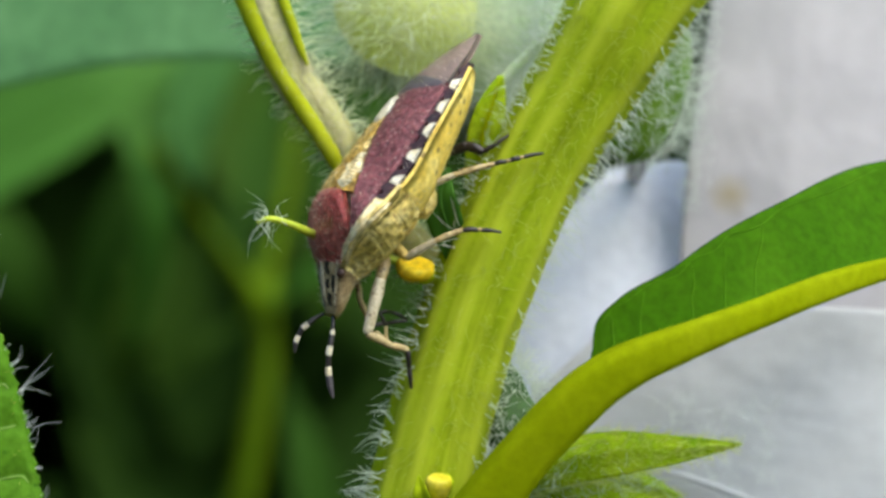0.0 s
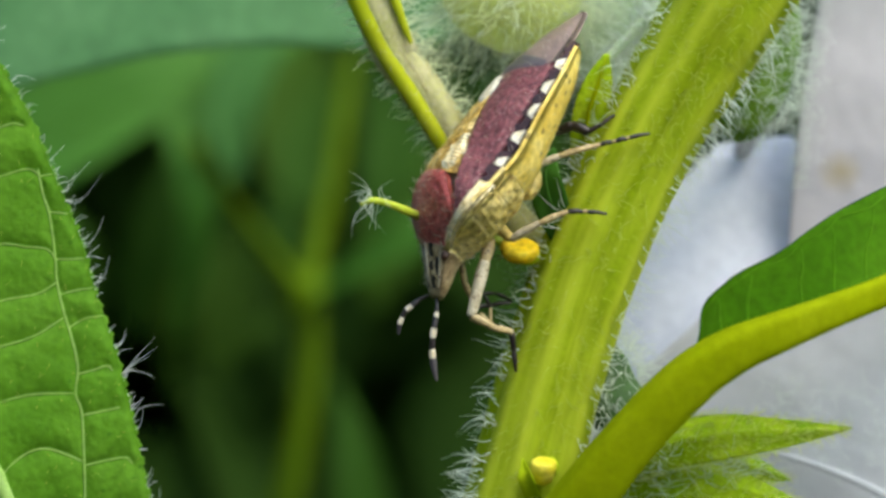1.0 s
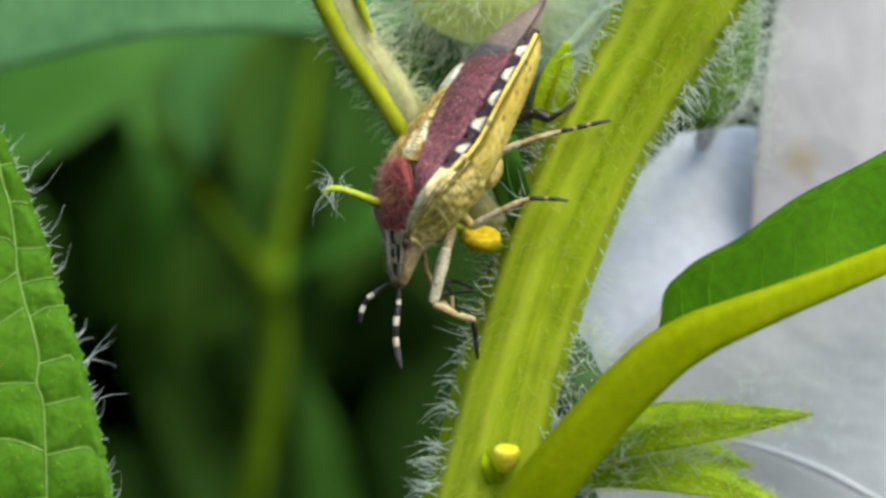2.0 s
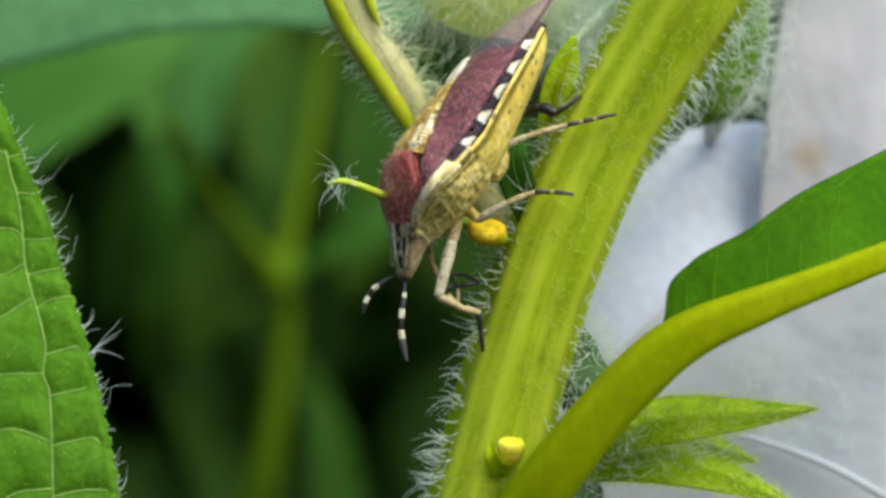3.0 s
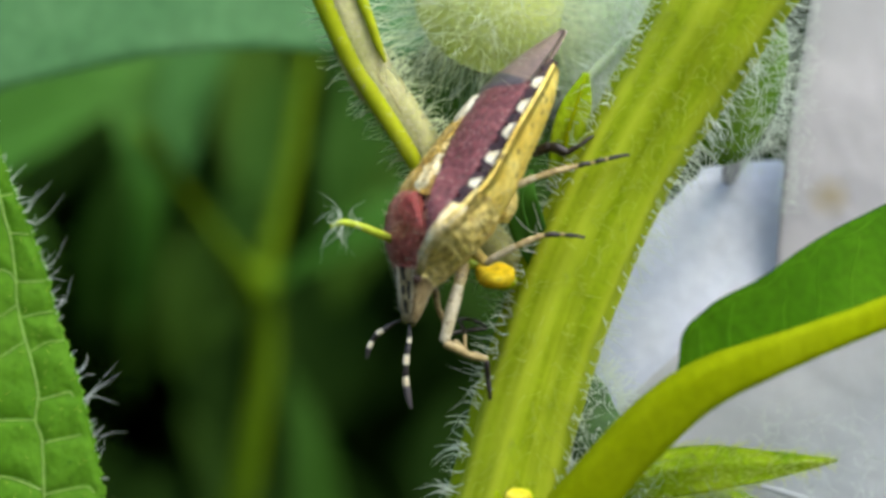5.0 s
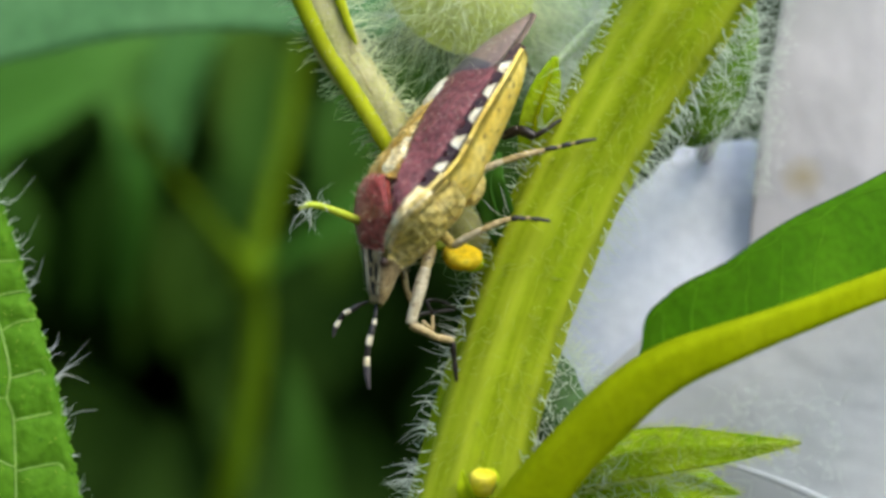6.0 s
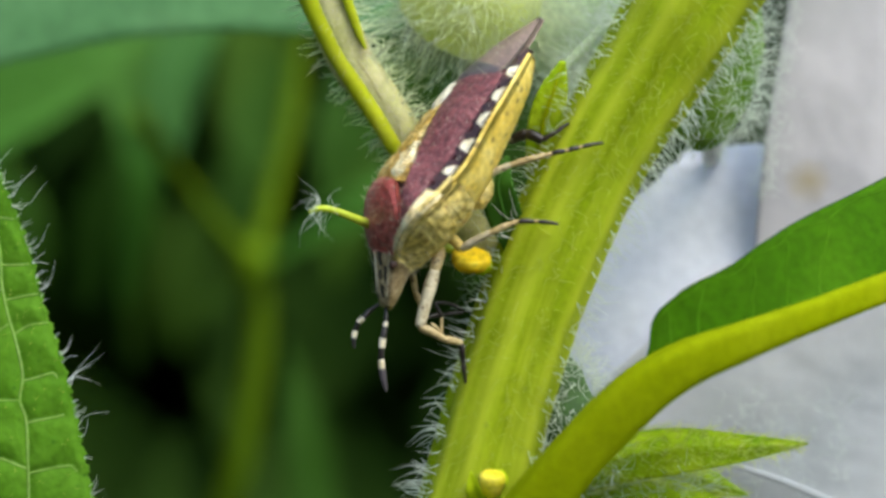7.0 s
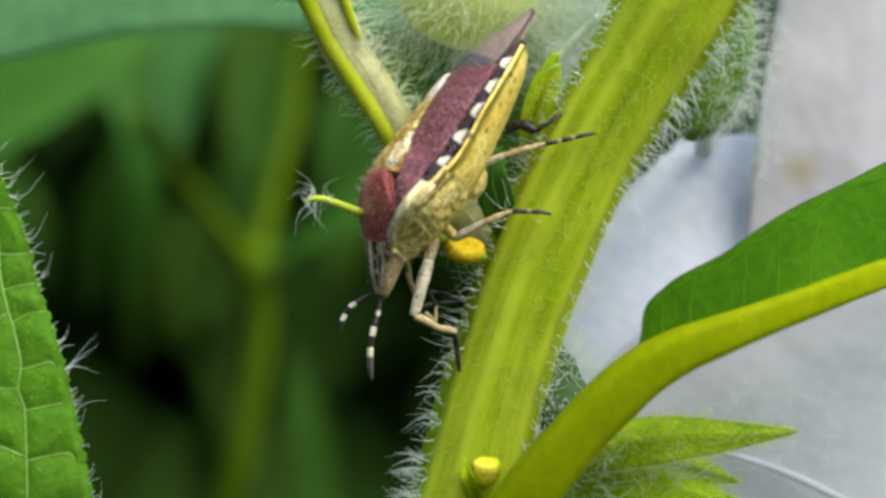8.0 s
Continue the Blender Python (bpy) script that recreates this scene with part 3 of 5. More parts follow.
# narrow bract against the stem
bract_up = part("narrow_bract", mesh_of("narrow_bract", *blade([(4.65, 2.20, 2.76), (4.80, 1.60, 4.45), (5.13, 1.40, 5.57), (5.44, 1.40, 6.60)], [(0.4, 0.42), (0.56, 0.52), (0.52, 0.48), (0.1, 0.1)], (-0.2, -1, 0.1), 30, 10, fold=0.12, thick=0.12), BRACT_DEEP), None)
tagged(bract_up, "narrow pointed green bract against the stem", "bract")
part("midrib", mesh_of("midrib", *tube([(4.64, 1.95, 2.75), (4.79, 1.40, 4.44), (5.12, 1.22, 5.56), (5.39, 1.28, 6.43)], [0.09, 0.08, 0.06, 0.02], 18, 8), PETIOLE), bract_up)

leaflet = part("leaflet", mesh_of("leaflet", *blade([(4.02, 1.20, 0.36), (3.53, 0.70, 1.58), (3.34, 0.60, 2.51), (3.66, 0.80, 3.42)], [(0.4, 0.4), (0.62, 0.6), (0.55, 0.5), (0.05, 0.05)], (-0.3, -1, 0.1), 24, 10, fold=0.15, quilt=0.05, wave=0.06, thick=0.1), LEAF_FAR), None)
tagged(leaflet, "small dark green leaf between insect and stem", "leaf")
part("midrib", mesh_of("midrib", *tube([(4.02, 1.08, 0.36), (3.52, 0.58, 1.58), (3.33, 0.48, 2.51), (3.62, 0.70, 3.31)], [0.05, 0.05, 0.04, 0.02], 16, 8), LEAF_FAR), leaflet)

# green hairy calyx right of the stem
CALYX = (10.50, 3.60, 7.10)
calyx = part("calyx", mesh_of("calyx", *lump(CALYX, (1.75, 1.2, 3.3), 0.12, 0.06, 9, 24, 30), CALYX_SKIN), None)
tagged(calyx, "green hairy calyx behind the stem", "calyx")
comb = [(b, np.array((-0.55, -0.5, 0.1)) + 0.6 * np.array(w), n_, g) for b, w, n_, g in ball_hairs(CALYX, (1.75, 1.2, 3.3), 330, (0.4, 1.3), rng, sag=(-0.2, 0, -0.35), keep=lambda d: d[1] < 0.35 and d[0] > 0.35)]
comb += ball_hairs(CALYX, (1.75, 1.2, 3.3), 300, (0.4, 1.1), rng, sag=(0.1, 0, 0.2), keep=lambda d: d[1] < 0.6 and d[0] > 0.55)
comb += ball_hairs(CALYX, (1.75, 1.2, 3.3), 70, (0.3, 0.9), rng, sag=(-0.1, 0, -0.3), keep=lambda d: d[1] < 0.2 and d[0] < 0.35)
comb += ball_hairs(CALYX, (1.75, 1.2, 3.3), 90, (0.5, 1.1), rng, sag=(0, 0, 0.1), keep=lambda d: d[1] < 0.3 and d[2] < -0.55)
stuff(part("hairs", hair_mesh("hairs", comb, HAIR, 0.0135), calyx, "long white bristly hairs"))

# ---- leaf with a long stalk ----
STALK = [(2.92, -0.50, -10.17), (4.51, -1.60, -7.93), (6.01, -2.20, -5.97), (7.59, -2.60, -4.29), (9.00, -2.80, -3.25), (10.97, -2.80, -2.41), (13.19, -2.40, -1.58), (16.38, -1.00, -0.47), (20.29, 2.00, 0.46)]
STALK_R = [0.95, 0.93, 0.86, 0.84, 0.76, 0.62, 0.52, 0.46, 0.3]
leaf_a = part("stalked_leaf", mesh_of("stalked_leaf", *tube(STALK, STALK_R, 80, 28, lambda a, s: 0.95 * (abs(math.cos(a + 0.12)) ** 4.5 + abs(math.sin(a + 0.12)) ** 4.5) ** (-1 / 4.5), bumps=0.025), PETIOLE), None)
tagged(leaf_a, "folded green leaf on a smooth yellow-green stalk", "leaf")
BLADE = blade(
    [(8.07, -2.30, -2.93), (8.24, -2.40, -2.86), (8.54, -2.50, -2.73), (9.03, -2.60, -2.53), (9.82, -2.70, -2.26), (11.43, -2.70, -1.72), (12.63, -2.55, -1.27), (13.86, -2.20, -0.86), (15.74, -1.40, -0.29), (19.03, 0.80, 0.55), (22.60, 3.20, 1.35)],
    [(0.02, 0.08), (0.02, 0.42), (0.02, 1.0), (0.02, 1.35), (0.02, 1.66), (0.02, 1.92), (0.02, 2.25), (0.02, 2.55), (0.02, 2.85), (0.02, 3.4), (0.02, 3.2)], (0.1, -1, 0.35), 100, 26, quilt=0.03, veins=4, wave=0.05, thick=0.16, seed=2)
blade_a = part("leaf_blade", mesh_of("leaf_blade", *BLADE, LEAF_UP), leaf_a, "dark green upper leaf face")


def on_blade(row, col):
    return BLADE[0][int(row) * 27 + int(col)] - np.array((0, 0.012, 0))


for k, row in enumerate((26, 38, 49, 58, 67)):
    pts = [on_blade(row + q * (5 + k), 13 + 12 * q ** 0.9) for q in (0, 0.2, 0.4, 0.6, 0.8, 0.97)]
    part("vein", mesh_of("vein", *tube(pts, [0.03, 0.028, 0.025, 0.022, 0.018, 0.008], 24, 6), VEIN_UP), blade_a)
part("margin_vein", mesh_of("margin_vein", *tube([on_blade(r, 24 + (r // 6) % 2) for r in range(8, 98, 6)], [0.014] * 15, 60, 6), VEIN_UP), blade_a)
part("margin", mesh_of("margin", *tube([on_blade(r, 26) for r in range(2, 98, 4)], [0.013] * 24, 80, 6), VEIN_RIM), blade_a, "thin dark leaf rim")
part("leaf_underside", mesh_of("leaf_underside", *blade(
    [(8.20, -2.00, -3.54), (9.26, -2.20, -3.08), (11.06, -2.20, -2.36), (13.28, -1.90, -1.59), (16.47, -0.60, -0.57), (20.29, 2.00, 0.27)],
    [(0.02, 0.1), (0.5, 0.02), (0.62, 0.02), (0.5, 0.02), (0.4, 0.02), (0.2, 0.02)], (0.0, -0.6, 0.9), 40, 10, thick=0.14), PETIOLE), leaf_a, "yellow-green leaf edge folded under")

# ---- broad near leaf: margin, veins and quilted cells ----
MARGIN = spline([(-15.90, -0.60, 9.30), (-14.65, -0.70, 6.52), (-13.47, -0.80, 4.40), (-12.53, -0.90, 2.19), (-11.74, -0.90, 0.26), (-11.30, -0.90, -1.39), (-10.75, -0.90, -2.95), (-10.27, -0.90, -4.70), (-9.92, -0.80, -6.36), (-9.61, -0.60, -8.13), (-9.44, -0.20, -10.31)], 150)
MID = spline([(-22.50, 0.20, 10.89), (-19.37, -0.40, 3.59), (-16.64, -1.00, -2.86), (-14.40, -1.20, -7.52), (-13.19, -0.80, -10.41)], 150)
# side veins, the loop that joins them and the short veins beyond it, as they run over the blade
VEIN_PATHS = [
    [(-13.23, -1.00, 2.65), (-13.05, -1.00, 1.82), (-12.83, -1.00, 1.09), (-12.66, -1.00, -0.20), (-12.61, -1.00, -0.93), (-12.40, -1.00, -1.89), (-12.13, -1.00, -2.77), (-11.91, -1.00, -3.81), (-11.98, -1.00, -4.64), (-11.78, -1.00, -5.24), (-11.71, -1.00, -6.53), (-11.69, -1.00, -8.00), (-11.71, -1.00, -9.46), (-11.87, -1.00, -10.93)],
    [(-16.46, -1.00, 3.34), (-14.44, -1.00, 4.04), (-14.04, -1.00, 4.15), (-13.71, -1.00, 4.08)],
    [(-16.46, -1.00, 1.82), (-14.44, -1.00, 2.43), (-13.60, -1.00, 2.66), (-13.18, -1.00, 2.50)],
    [(-16.09, -1.00, -0.03), (-14.44, -1.00, 0.22), (-13.67, -1.00, 0.13), (-12.94, -1.00, 0.06), (-12.66, -1.00, -0.25)],
    [(-15.73, -1.00, -2.13), (-14.44, -1.00, -1.63), (-13.23, -1.00, -1.39), (-12.57, -1.00, -0.99)],
    [(-15.36, -1.00, -3.48), (-14.44, -1.00, -3.12), (-13.34, -1.00, -2.77), (-12.37, -1.00, -2.16)],
    [(-14.99, -1.00, -5.10), (-14.44, -1.00, -4.91), (-13.34, -1.00, -4.66), (-12.00, -1.00, -4.62)],
    [(-14.35, -1.00, -7.35), (-14.04, -1.00, -6.93), (-13.34, -1.00, -6.47), (-12.68, -1.00, -6.46), (-11.72, -1.00, -6.84)],
    [(-13.78, -1.00, -9.37), (-12.97, -1.00, -8.55), (-11.69, -1.00, -8.36)],
    [(-13.16, -1.00, 2.43), (-12.75, -1.00, 2.50)], [(-12.88, -1.00, 1.27), (-12.24, -1.00, 1.21)],
    [(-12.66, -1.00, -0.27), (-12.20, -1.00, -0.27), (-11.73, -1.00, -0.24)],
    [(-12.48, -1.00, -1.41), (-11.96, -1.00, -1.28), (-11.40, -1.00, -1.19)],
    [(-12.20, -1.00, -2.49), (-11.69, -1.00, -2.20), (-11.10, -1.00, -2.11)],
    [(-11.89, -1.00, -4.00), (-11.41, -1.00, -3.87), (-10.95, -1.00, -3.74), (-10.79, -1.00, -3.90)],
    [(-11.78, -1.00, -5.34), (-11.14, -1.00, -5.21), (-10.55, -1.00, -5.08)],
    [(-11.69, -1.00, -6.97), (-10.95, -1.00, -6.80), (-10.37, -1.00, -6.73), (-10.15, -1.00, -6.93)],
    [(-11.69, -1.00, -8.64), (-10.77, -1.00, -8.45), (-9.94, -1.00, -8.45)],
]


def leaf_at(s, c):
    i = min(max(s, 0), 1) * 150
    k = min(int(i), 149)
    a, b = MID[k] + (MID[k + 1] - MID[k]) * (i - k), MARGIN[k] + (MARGIN[k + 1] - MARGIN[k]) * (i - k)
    return a + (b - a) * c


lrng = random.Random(21)
VEINS = [spline(line, 8 * len(line)) for line in VEIN_PATHS]
ROWS, COLS = 230, 74
cs = np.linspace(0, 1, COLS + 1) ** 0.9
grid = np.array([[leaf_at(i / ROWS, c) for c in cs] for i in range(ROWS + 1)])
dist = np.full(grid.shape[:2], 9.0)
for pts in VEINS:
    for a, b in zip(pts[:-1, ::2], pts[1:, ::2]):
        ab = b - a
        t = np.clip(((grid[..., ::2] - a) @ ab) / (ab @ ab + 1e-9), 0, 1)
        dist = np.minimum(dist, np.linalg.norm(grid[..., ::2] - a - t[..., None] * ab, axis=2))
bulge = 0.15 * (1 - np.exp(-dist / 0.3)) * np.clip((1 - cs) / 0.06, 0.25, 1)[None, :]
top = grid.copy()
top[..., 1] -= bulge + np.array([[0.04 * noise.noise(Vector((p[0] * 1.6, 0, p[2] * 1.6))) + 0.016 * noise.noise(Vector((p[0] * 5, 3, p[2] * 5))) for p in r] for r in grid])
for i in range(ROWS + 1):
    top[i, -1, 0] += 0.05 * math.sin(i * 0.9) + 0.04 * math.sin(i * 2.3)
low = top.copy()
low[..., 1] += 0.14
n = (ROWS + 1) * (COLS + 1)
W = COLS + 1
faces = [(i * W + k, (i + 1) * W + k, (i + 1) * W + k + 1, i * W + k + 1) for i in range(ROWS) for k in range(COLS)]
faces += [tuple(n + q for q in reversed(f)) for f in faces]
faces += [(i * W + COLS, (i + 1) * W + COLS, n + (i + 1) * W + COLS, n + i * W + COLS) for i in range(ROWS)]
leaf_b = part("broad_leaf", mesh_of("broad_leaf", list(top.reshape(-1, 3)) + list(low.reshape(-1, 3)), faces, LEAF), None)
tagged(leaf_b, "bright green quilted leaf with pale veins and hairy margin", "leaf")
flat = grid.reshape(-1, 3)
for pts in VEINS:
    face = [flat[np.argmin(((flat - p)[:, ::2] ** 2).sum(1)), 1] for p in pts]
    pts = [(p[0], y - 0.03, p[2]) for p, y in zip(pts, face)]
    r = 0.034 if len(pts) > 80 else 0.026
    part("vein", mesh_of("vein", *tube(pts, [r] * (len(pts) - 1) + [r * 0.3], 2 * len(pts), 6), VEIN), leaf_b, "pale green leaf vein")
part("midrib", mesh_of("midrib", *tube(list(MID[::10]), [0.28] * 16, 60, 12), VEIN), leaf_b)
part("petiole", mesh_of("petiole", *tube([tuple(MID[-1]), (-13.98, 0.50, -12.84), (-10.04, 1.80, -18.01), (-2.2, 2.3, -31)], [0.5, 0.6, 0.7, 0.9], 24, 12), PETIOLE), leaf_b, "leaf stalk joined to the stem")
roots = []
for _ in range(95):
    i = lrng.randrange(5, 149)
    out = np.array((1.0, lrng.gauss(-0.1, 0.35), lrng.gauss(0.55, 0.4)))
    long = lrng.random() < 0.2
    roots.append((MARGIN[i] - np.array((0.03, 0.05, 0)), out, lrng.uniform(0.7, 1.3) if long else lrng.uniform(0.15, 0.55), (lrng.gauss(0, 0.2), 0, lrng.gauss(0.25, 0.25))))
green_roots = []
for _ in range(200):
    p = leaf_at(lrng.random(), lrng.uniform(0.2, 1))
    green_roots.append((p - np.array((0, 0.15, 0)), (lrng.gauss(0.3, 0.4), -1, lrng.gauss(0.3, 0.4)), lrng.uniform(0.1, 0.3), (0.2, 0, 0.2)))
stuff(part("hairs", hair_mesh("hairs", roots, HAIR, 0.015), leaf_b, "white margin hairs"))
stuff(part("face_hairs", hair_mesh("face_hairs", green_roots, HAIR_GREEN, 0.011), leaf_b, "tiny pale green hairs"))

# ---- white flower behind the stem ----
flower = empty("white_flower", (13.53, 14.00, -1.23), "white bell flower with soft crinkled petals", "flower")


def petal(name, midrib, widths, normal, mat, seed, wave=0.5, thick=0.3, label=""):
    m = [tuple(np.array(p) - np.array((13.53, 14.00, -1.23))) for p in midrib]
    v, f = blade(m, widths, normal, 60, 40, fold=-0.08, wave=wave, thick=thick, seed=seed)
    out = []
    for p in v:
        q = Vector(p)
        out.append(np.array(p) + np.array((0, 0.09 * noise.noise(q * 0.5) + 0.035 * noise.noise(q * 1.7) + 0.012 * noise.noise(q * 5), 0)))
    return part(name, mesh_of(name, out, f, mat), flower, label)


petal("petal", [(11.47, 11.00, 4.22), (11.57, 10.60, 3.48), (11.46, 10.10, 1.99), (10.75, 9.50, -0.12), (9.42, 8.90, -2.62), (8.33, 8.40, -5.29), (7.68, 8.10, -7.33)],
      [(1.3, 1.6), (2.0, 2.0), (2.9, 2.3), (3.4, 3.0), (3.4, 3.2), (3, 2.2), (2.6, 1.2)], (0, -1, 0.12), PETAL, 3, 0.1, 0.35, "thick white rounded front petal")
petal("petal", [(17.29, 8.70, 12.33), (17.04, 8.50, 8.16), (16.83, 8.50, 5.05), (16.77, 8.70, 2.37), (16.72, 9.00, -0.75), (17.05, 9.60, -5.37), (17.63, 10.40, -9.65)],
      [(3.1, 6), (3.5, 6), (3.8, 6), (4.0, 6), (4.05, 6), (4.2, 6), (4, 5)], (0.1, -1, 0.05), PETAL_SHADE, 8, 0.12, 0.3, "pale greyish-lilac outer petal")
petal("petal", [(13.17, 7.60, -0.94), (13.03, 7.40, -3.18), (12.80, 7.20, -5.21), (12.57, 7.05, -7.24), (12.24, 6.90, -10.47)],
      [(2.6, 8), (4.2, 9), (5.8, 9), (7.2, 10), (8, 10)], (0.0, -1, 0.12), PETAL_LOW, 14, 0.2, 0.3, "pale lower petal, its shade put into a greyer colour")
THREAD = [tuple(np.array(p) - np.array((13.53, 14.00, -1.23))) for p in ((10.85, 6.80, -7.13), (12.07, 6.40, -7.30), (13.65, 6.20, -7.81), (15.14, 6.10, -8.44), (17.13, 6.00, -9.55))]
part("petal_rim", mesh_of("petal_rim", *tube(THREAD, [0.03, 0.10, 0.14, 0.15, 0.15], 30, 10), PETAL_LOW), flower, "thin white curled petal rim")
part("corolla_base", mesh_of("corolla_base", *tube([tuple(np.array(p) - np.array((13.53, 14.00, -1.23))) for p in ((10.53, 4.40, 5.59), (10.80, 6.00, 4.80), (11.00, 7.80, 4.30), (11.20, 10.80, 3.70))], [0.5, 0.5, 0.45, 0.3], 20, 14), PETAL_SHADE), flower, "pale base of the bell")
roots = [((tuple(np.array(p) - np.array((13.53, 14.00, -1.23)))), (rng.gauss(-0.8, 0.5), -0.6, rng.gauss(0.2, 0.5)), rng.uniform(0.3, 1.2), (0, 0, -0.2)) for p in [
    np.array((13.75, 8.20, 10.20)) + np.array((rng.gauss(0.1, 0.25) - 0.11 * q, 0, -q)) for q in np.linspace(0, 8, 200)]]
for _ in range(130):
    p = np.array((11.00, 6.90, -4.03)) + np.array((rng.uniform(0, 5), rng.uniform(-0.3, 0.2), rng.uniform(-4, -0.6)))
    roots.append((p - np.array((13.53, 14.00, -1.23)), (rng.gauss(0, 0.6), -0.6, rng.gauss(0.5, 0.5)), rng.uniform(0.5, 1.5), (0, 0, -0.2)))
stuff(part("hairs", hair_mesh("hairs", roots, HAIR, 0.013), flower, "sparse soft hairs"))

# ---- lower bracts with hairy edges ----
def hairy_bract(name, line, widths, normal, label, seed, hairs=700, skin_of=BRACT):
    b = part(name, mesh_of(name, *blade(line, widths, normal, 50, 16, fold=-0.4, thick=0.14, wave=0.06, seed=seed), skin_of), None)
    tagged(b, label, "bract")
    r = random.Random(seed)
    data = spline([(*p, *w) for p, w in zip(line, widths)], 100)
    tan, side, up = frames_along(data[:, :3], normal)
    roots = []
    for _ in range(hairs):
        i, v = r.randrange(0, 98), r.choice((-1, 1)) if r.random() < 0.4 else r.uniform(-1, 1)
        w = data[i, 3] if v < 0 else data[i, 4]
        base = data[i, :3] + side[i] * v * w + up[i] * -0.4 * abs(v) * w
        roots.append((base, side[i] * v * 0.7 + up[i] * 0.35 + tan[i] * 0.9 + np.array([r.gauss(0, 0.4) for _ in range(3)]), r.uniform(0.12, 0.42), (0.15, 0, r.gauss(0, 0.2))))
    stuff(part("hairs", hair_mesh("hairs", roots, HAIR_GREEN2, 0.0125), b))
    return b


hairy_bract("pointed_bract", [(5.85, 1.60, -7.10), (7.38, 0.80, -6.42), (9.21, 0.40, -6.05), (11.28, 0.50, -5.99), (13.53, 0.70, -5.89)], [(0.7, 0.6), (0.82, 0.75), (0.82, 0.74), (0.5, 0.46), (0.02, 0.02)], (0, -1, 0.3), "pointed yellow-green bract with fine hairs", 31, 900, BRACT_DEEP)
droop = hairy_bract("drooping_bract", [(5.51, 2.20, -8.00), (7.07, 1.50, -7.54), (8.93, 1.20, -7.67), (11.03, 1.30, -8.34), (13.05, 1.50, -9.31)], [(0.5, 0.5), (0.8, 0.7), (0.8, 0.7), (0.5, 0.45), (0.02, 0.02)], (0, -1, 0.35), "drooping green bract with fine hairs and white wool", 37, 800, BRACT_DEEP)
hairy_bract("shaded_bract", [(5.12, 3.60, -8.10), (7.02, 3.00, -6.88), (8.93, 2.80, -6.86), (10.67, 2.80, -7.44), (11.85, 3.00, -7.85)], [(0.9, 0.9), (1.1, 0.8), (1.0, 0.6), (0.5, 0.4), (0.02, 0.02)], (0, -1, 0.2), "shaded green bract behind the others", 41, 300, BRACT_DEEP)
wool = [(np.array((9.16, 0.70, -7.02)) + np.array((rng.gauss(0, 0.75), rng.uniform(-0.2, 0.9), rng.gauss(0, 0.26))), (rng.gauss(0.7, 0.6), -0.4, rng.gauss(0.1, 0.4)), rng.uniform(0.4, 1.1), (rng.gauss(0, 0.4), 0, rng.gauss(-0.1, 0.4))) for _ in range(110)]
wool += [(np.array((7.03, 1.00, -7.18)) + np.array((rng.gauss(0, 0.5), rng.uniform(-0.2, 1.2), rng.gauss(0, 0.7))), (rng.gauss(0.4, 0.7), -0.5, rng.gauss(0.1, 0.6)), rng.uniform(0.4, 1.1), (rng.gauss(0, 0.4), 0, rng.gauss(-0.1, 0.4))) for _ in range(110)]
stuff(part("wool", hair_mesh("wool", wool, HAIR, 0.013), droop, "curled white wool"))
# woolly bud squeezed between stem and stalk
BUD = (5.74, 1.90, -4.99)
bud = part("woolly_bud", mesh_of("woolly_bud", *lump(BUD, (0.98, 0.8, 2.2), -0.35, 0.15, 6, 18, 22), BUD_SKIN), None)
tagged(bud, "dark green bud under curled white wool", "bud")
stuff(part("hairs", hair_mesh("hairs", ball_hairs(BUD, (0.98, 0.8, 2.2), 430, (0.5, 1.2), rng, sag=(0.2, 0, -0.3), keep=lambda d: d[1] < 0.5, spread=0.6), HAIR, 0.021), bud, "curled white wool"))

bud_low = part("woolly_bud", mesh_of("woolly_bud", *lump((4.95, 2.70, -9.40), (1.5, 0.9, 1.9), 0.3, 0.15, 16, 18, 22), BUD_SKIN), None)
tagged(bud_low, "low dark green bud under curled white wool", "bud")
stuff(part("hairs", hair_mesh("hairs", ball_hairs((4.95, 2.70, -9.40), (1.5, 0.9, 1.9), 420, (0.5, 1.2), rng, sag=(0.2, 0, -0.2), keep=lambda d: d[1] < 0.5, spread=0.6), HAIR, 0.018), bud_low, "curled white wool"))

# ---- plants behind, swaying ----
swaying = []


def far_leaf(name, line, widths, normal, mat, label, quilt=0.0, seed=0, fold=0.12, wave=0.5, veins=6, sways=True, rib=0.3):
    base = np.array(line[0])
    local = [tuple(np.array(p) - base) for p in line]
    e = empty(name, line[0], label, "leaf", "leaves of the plants behind")
    part("leaf_blade", mesh_of("leaf_blade", *blade(local, widths, normal, 60, 24, fold=fold, quilt=quilt, veins=veins, wave=wave, thick=0.12, seed=seed), mat), e)
    part("midrib", mesh_of("midrib", *tube(local, [rib] * (len(local) - 1) + [0.08], 30, 8), mat), e)
    if sways:
        swaying.append(e)
    return e


def far_stalk(name, line, radii, label, mat):
    base = np.array(line[0])
    e = part(name, mesh_of(name, *tube([tuple(np.array(p) - base) for p in line], radii, 60, 14, bumps=0.05), mat), None)
    e.matrix_basis = Matrix.Translation(Vector(line[0]) * 0.001)
    tagged(e, label, "plant stem", "stalks of the plants behind")
    swaying.append(e)
    return e


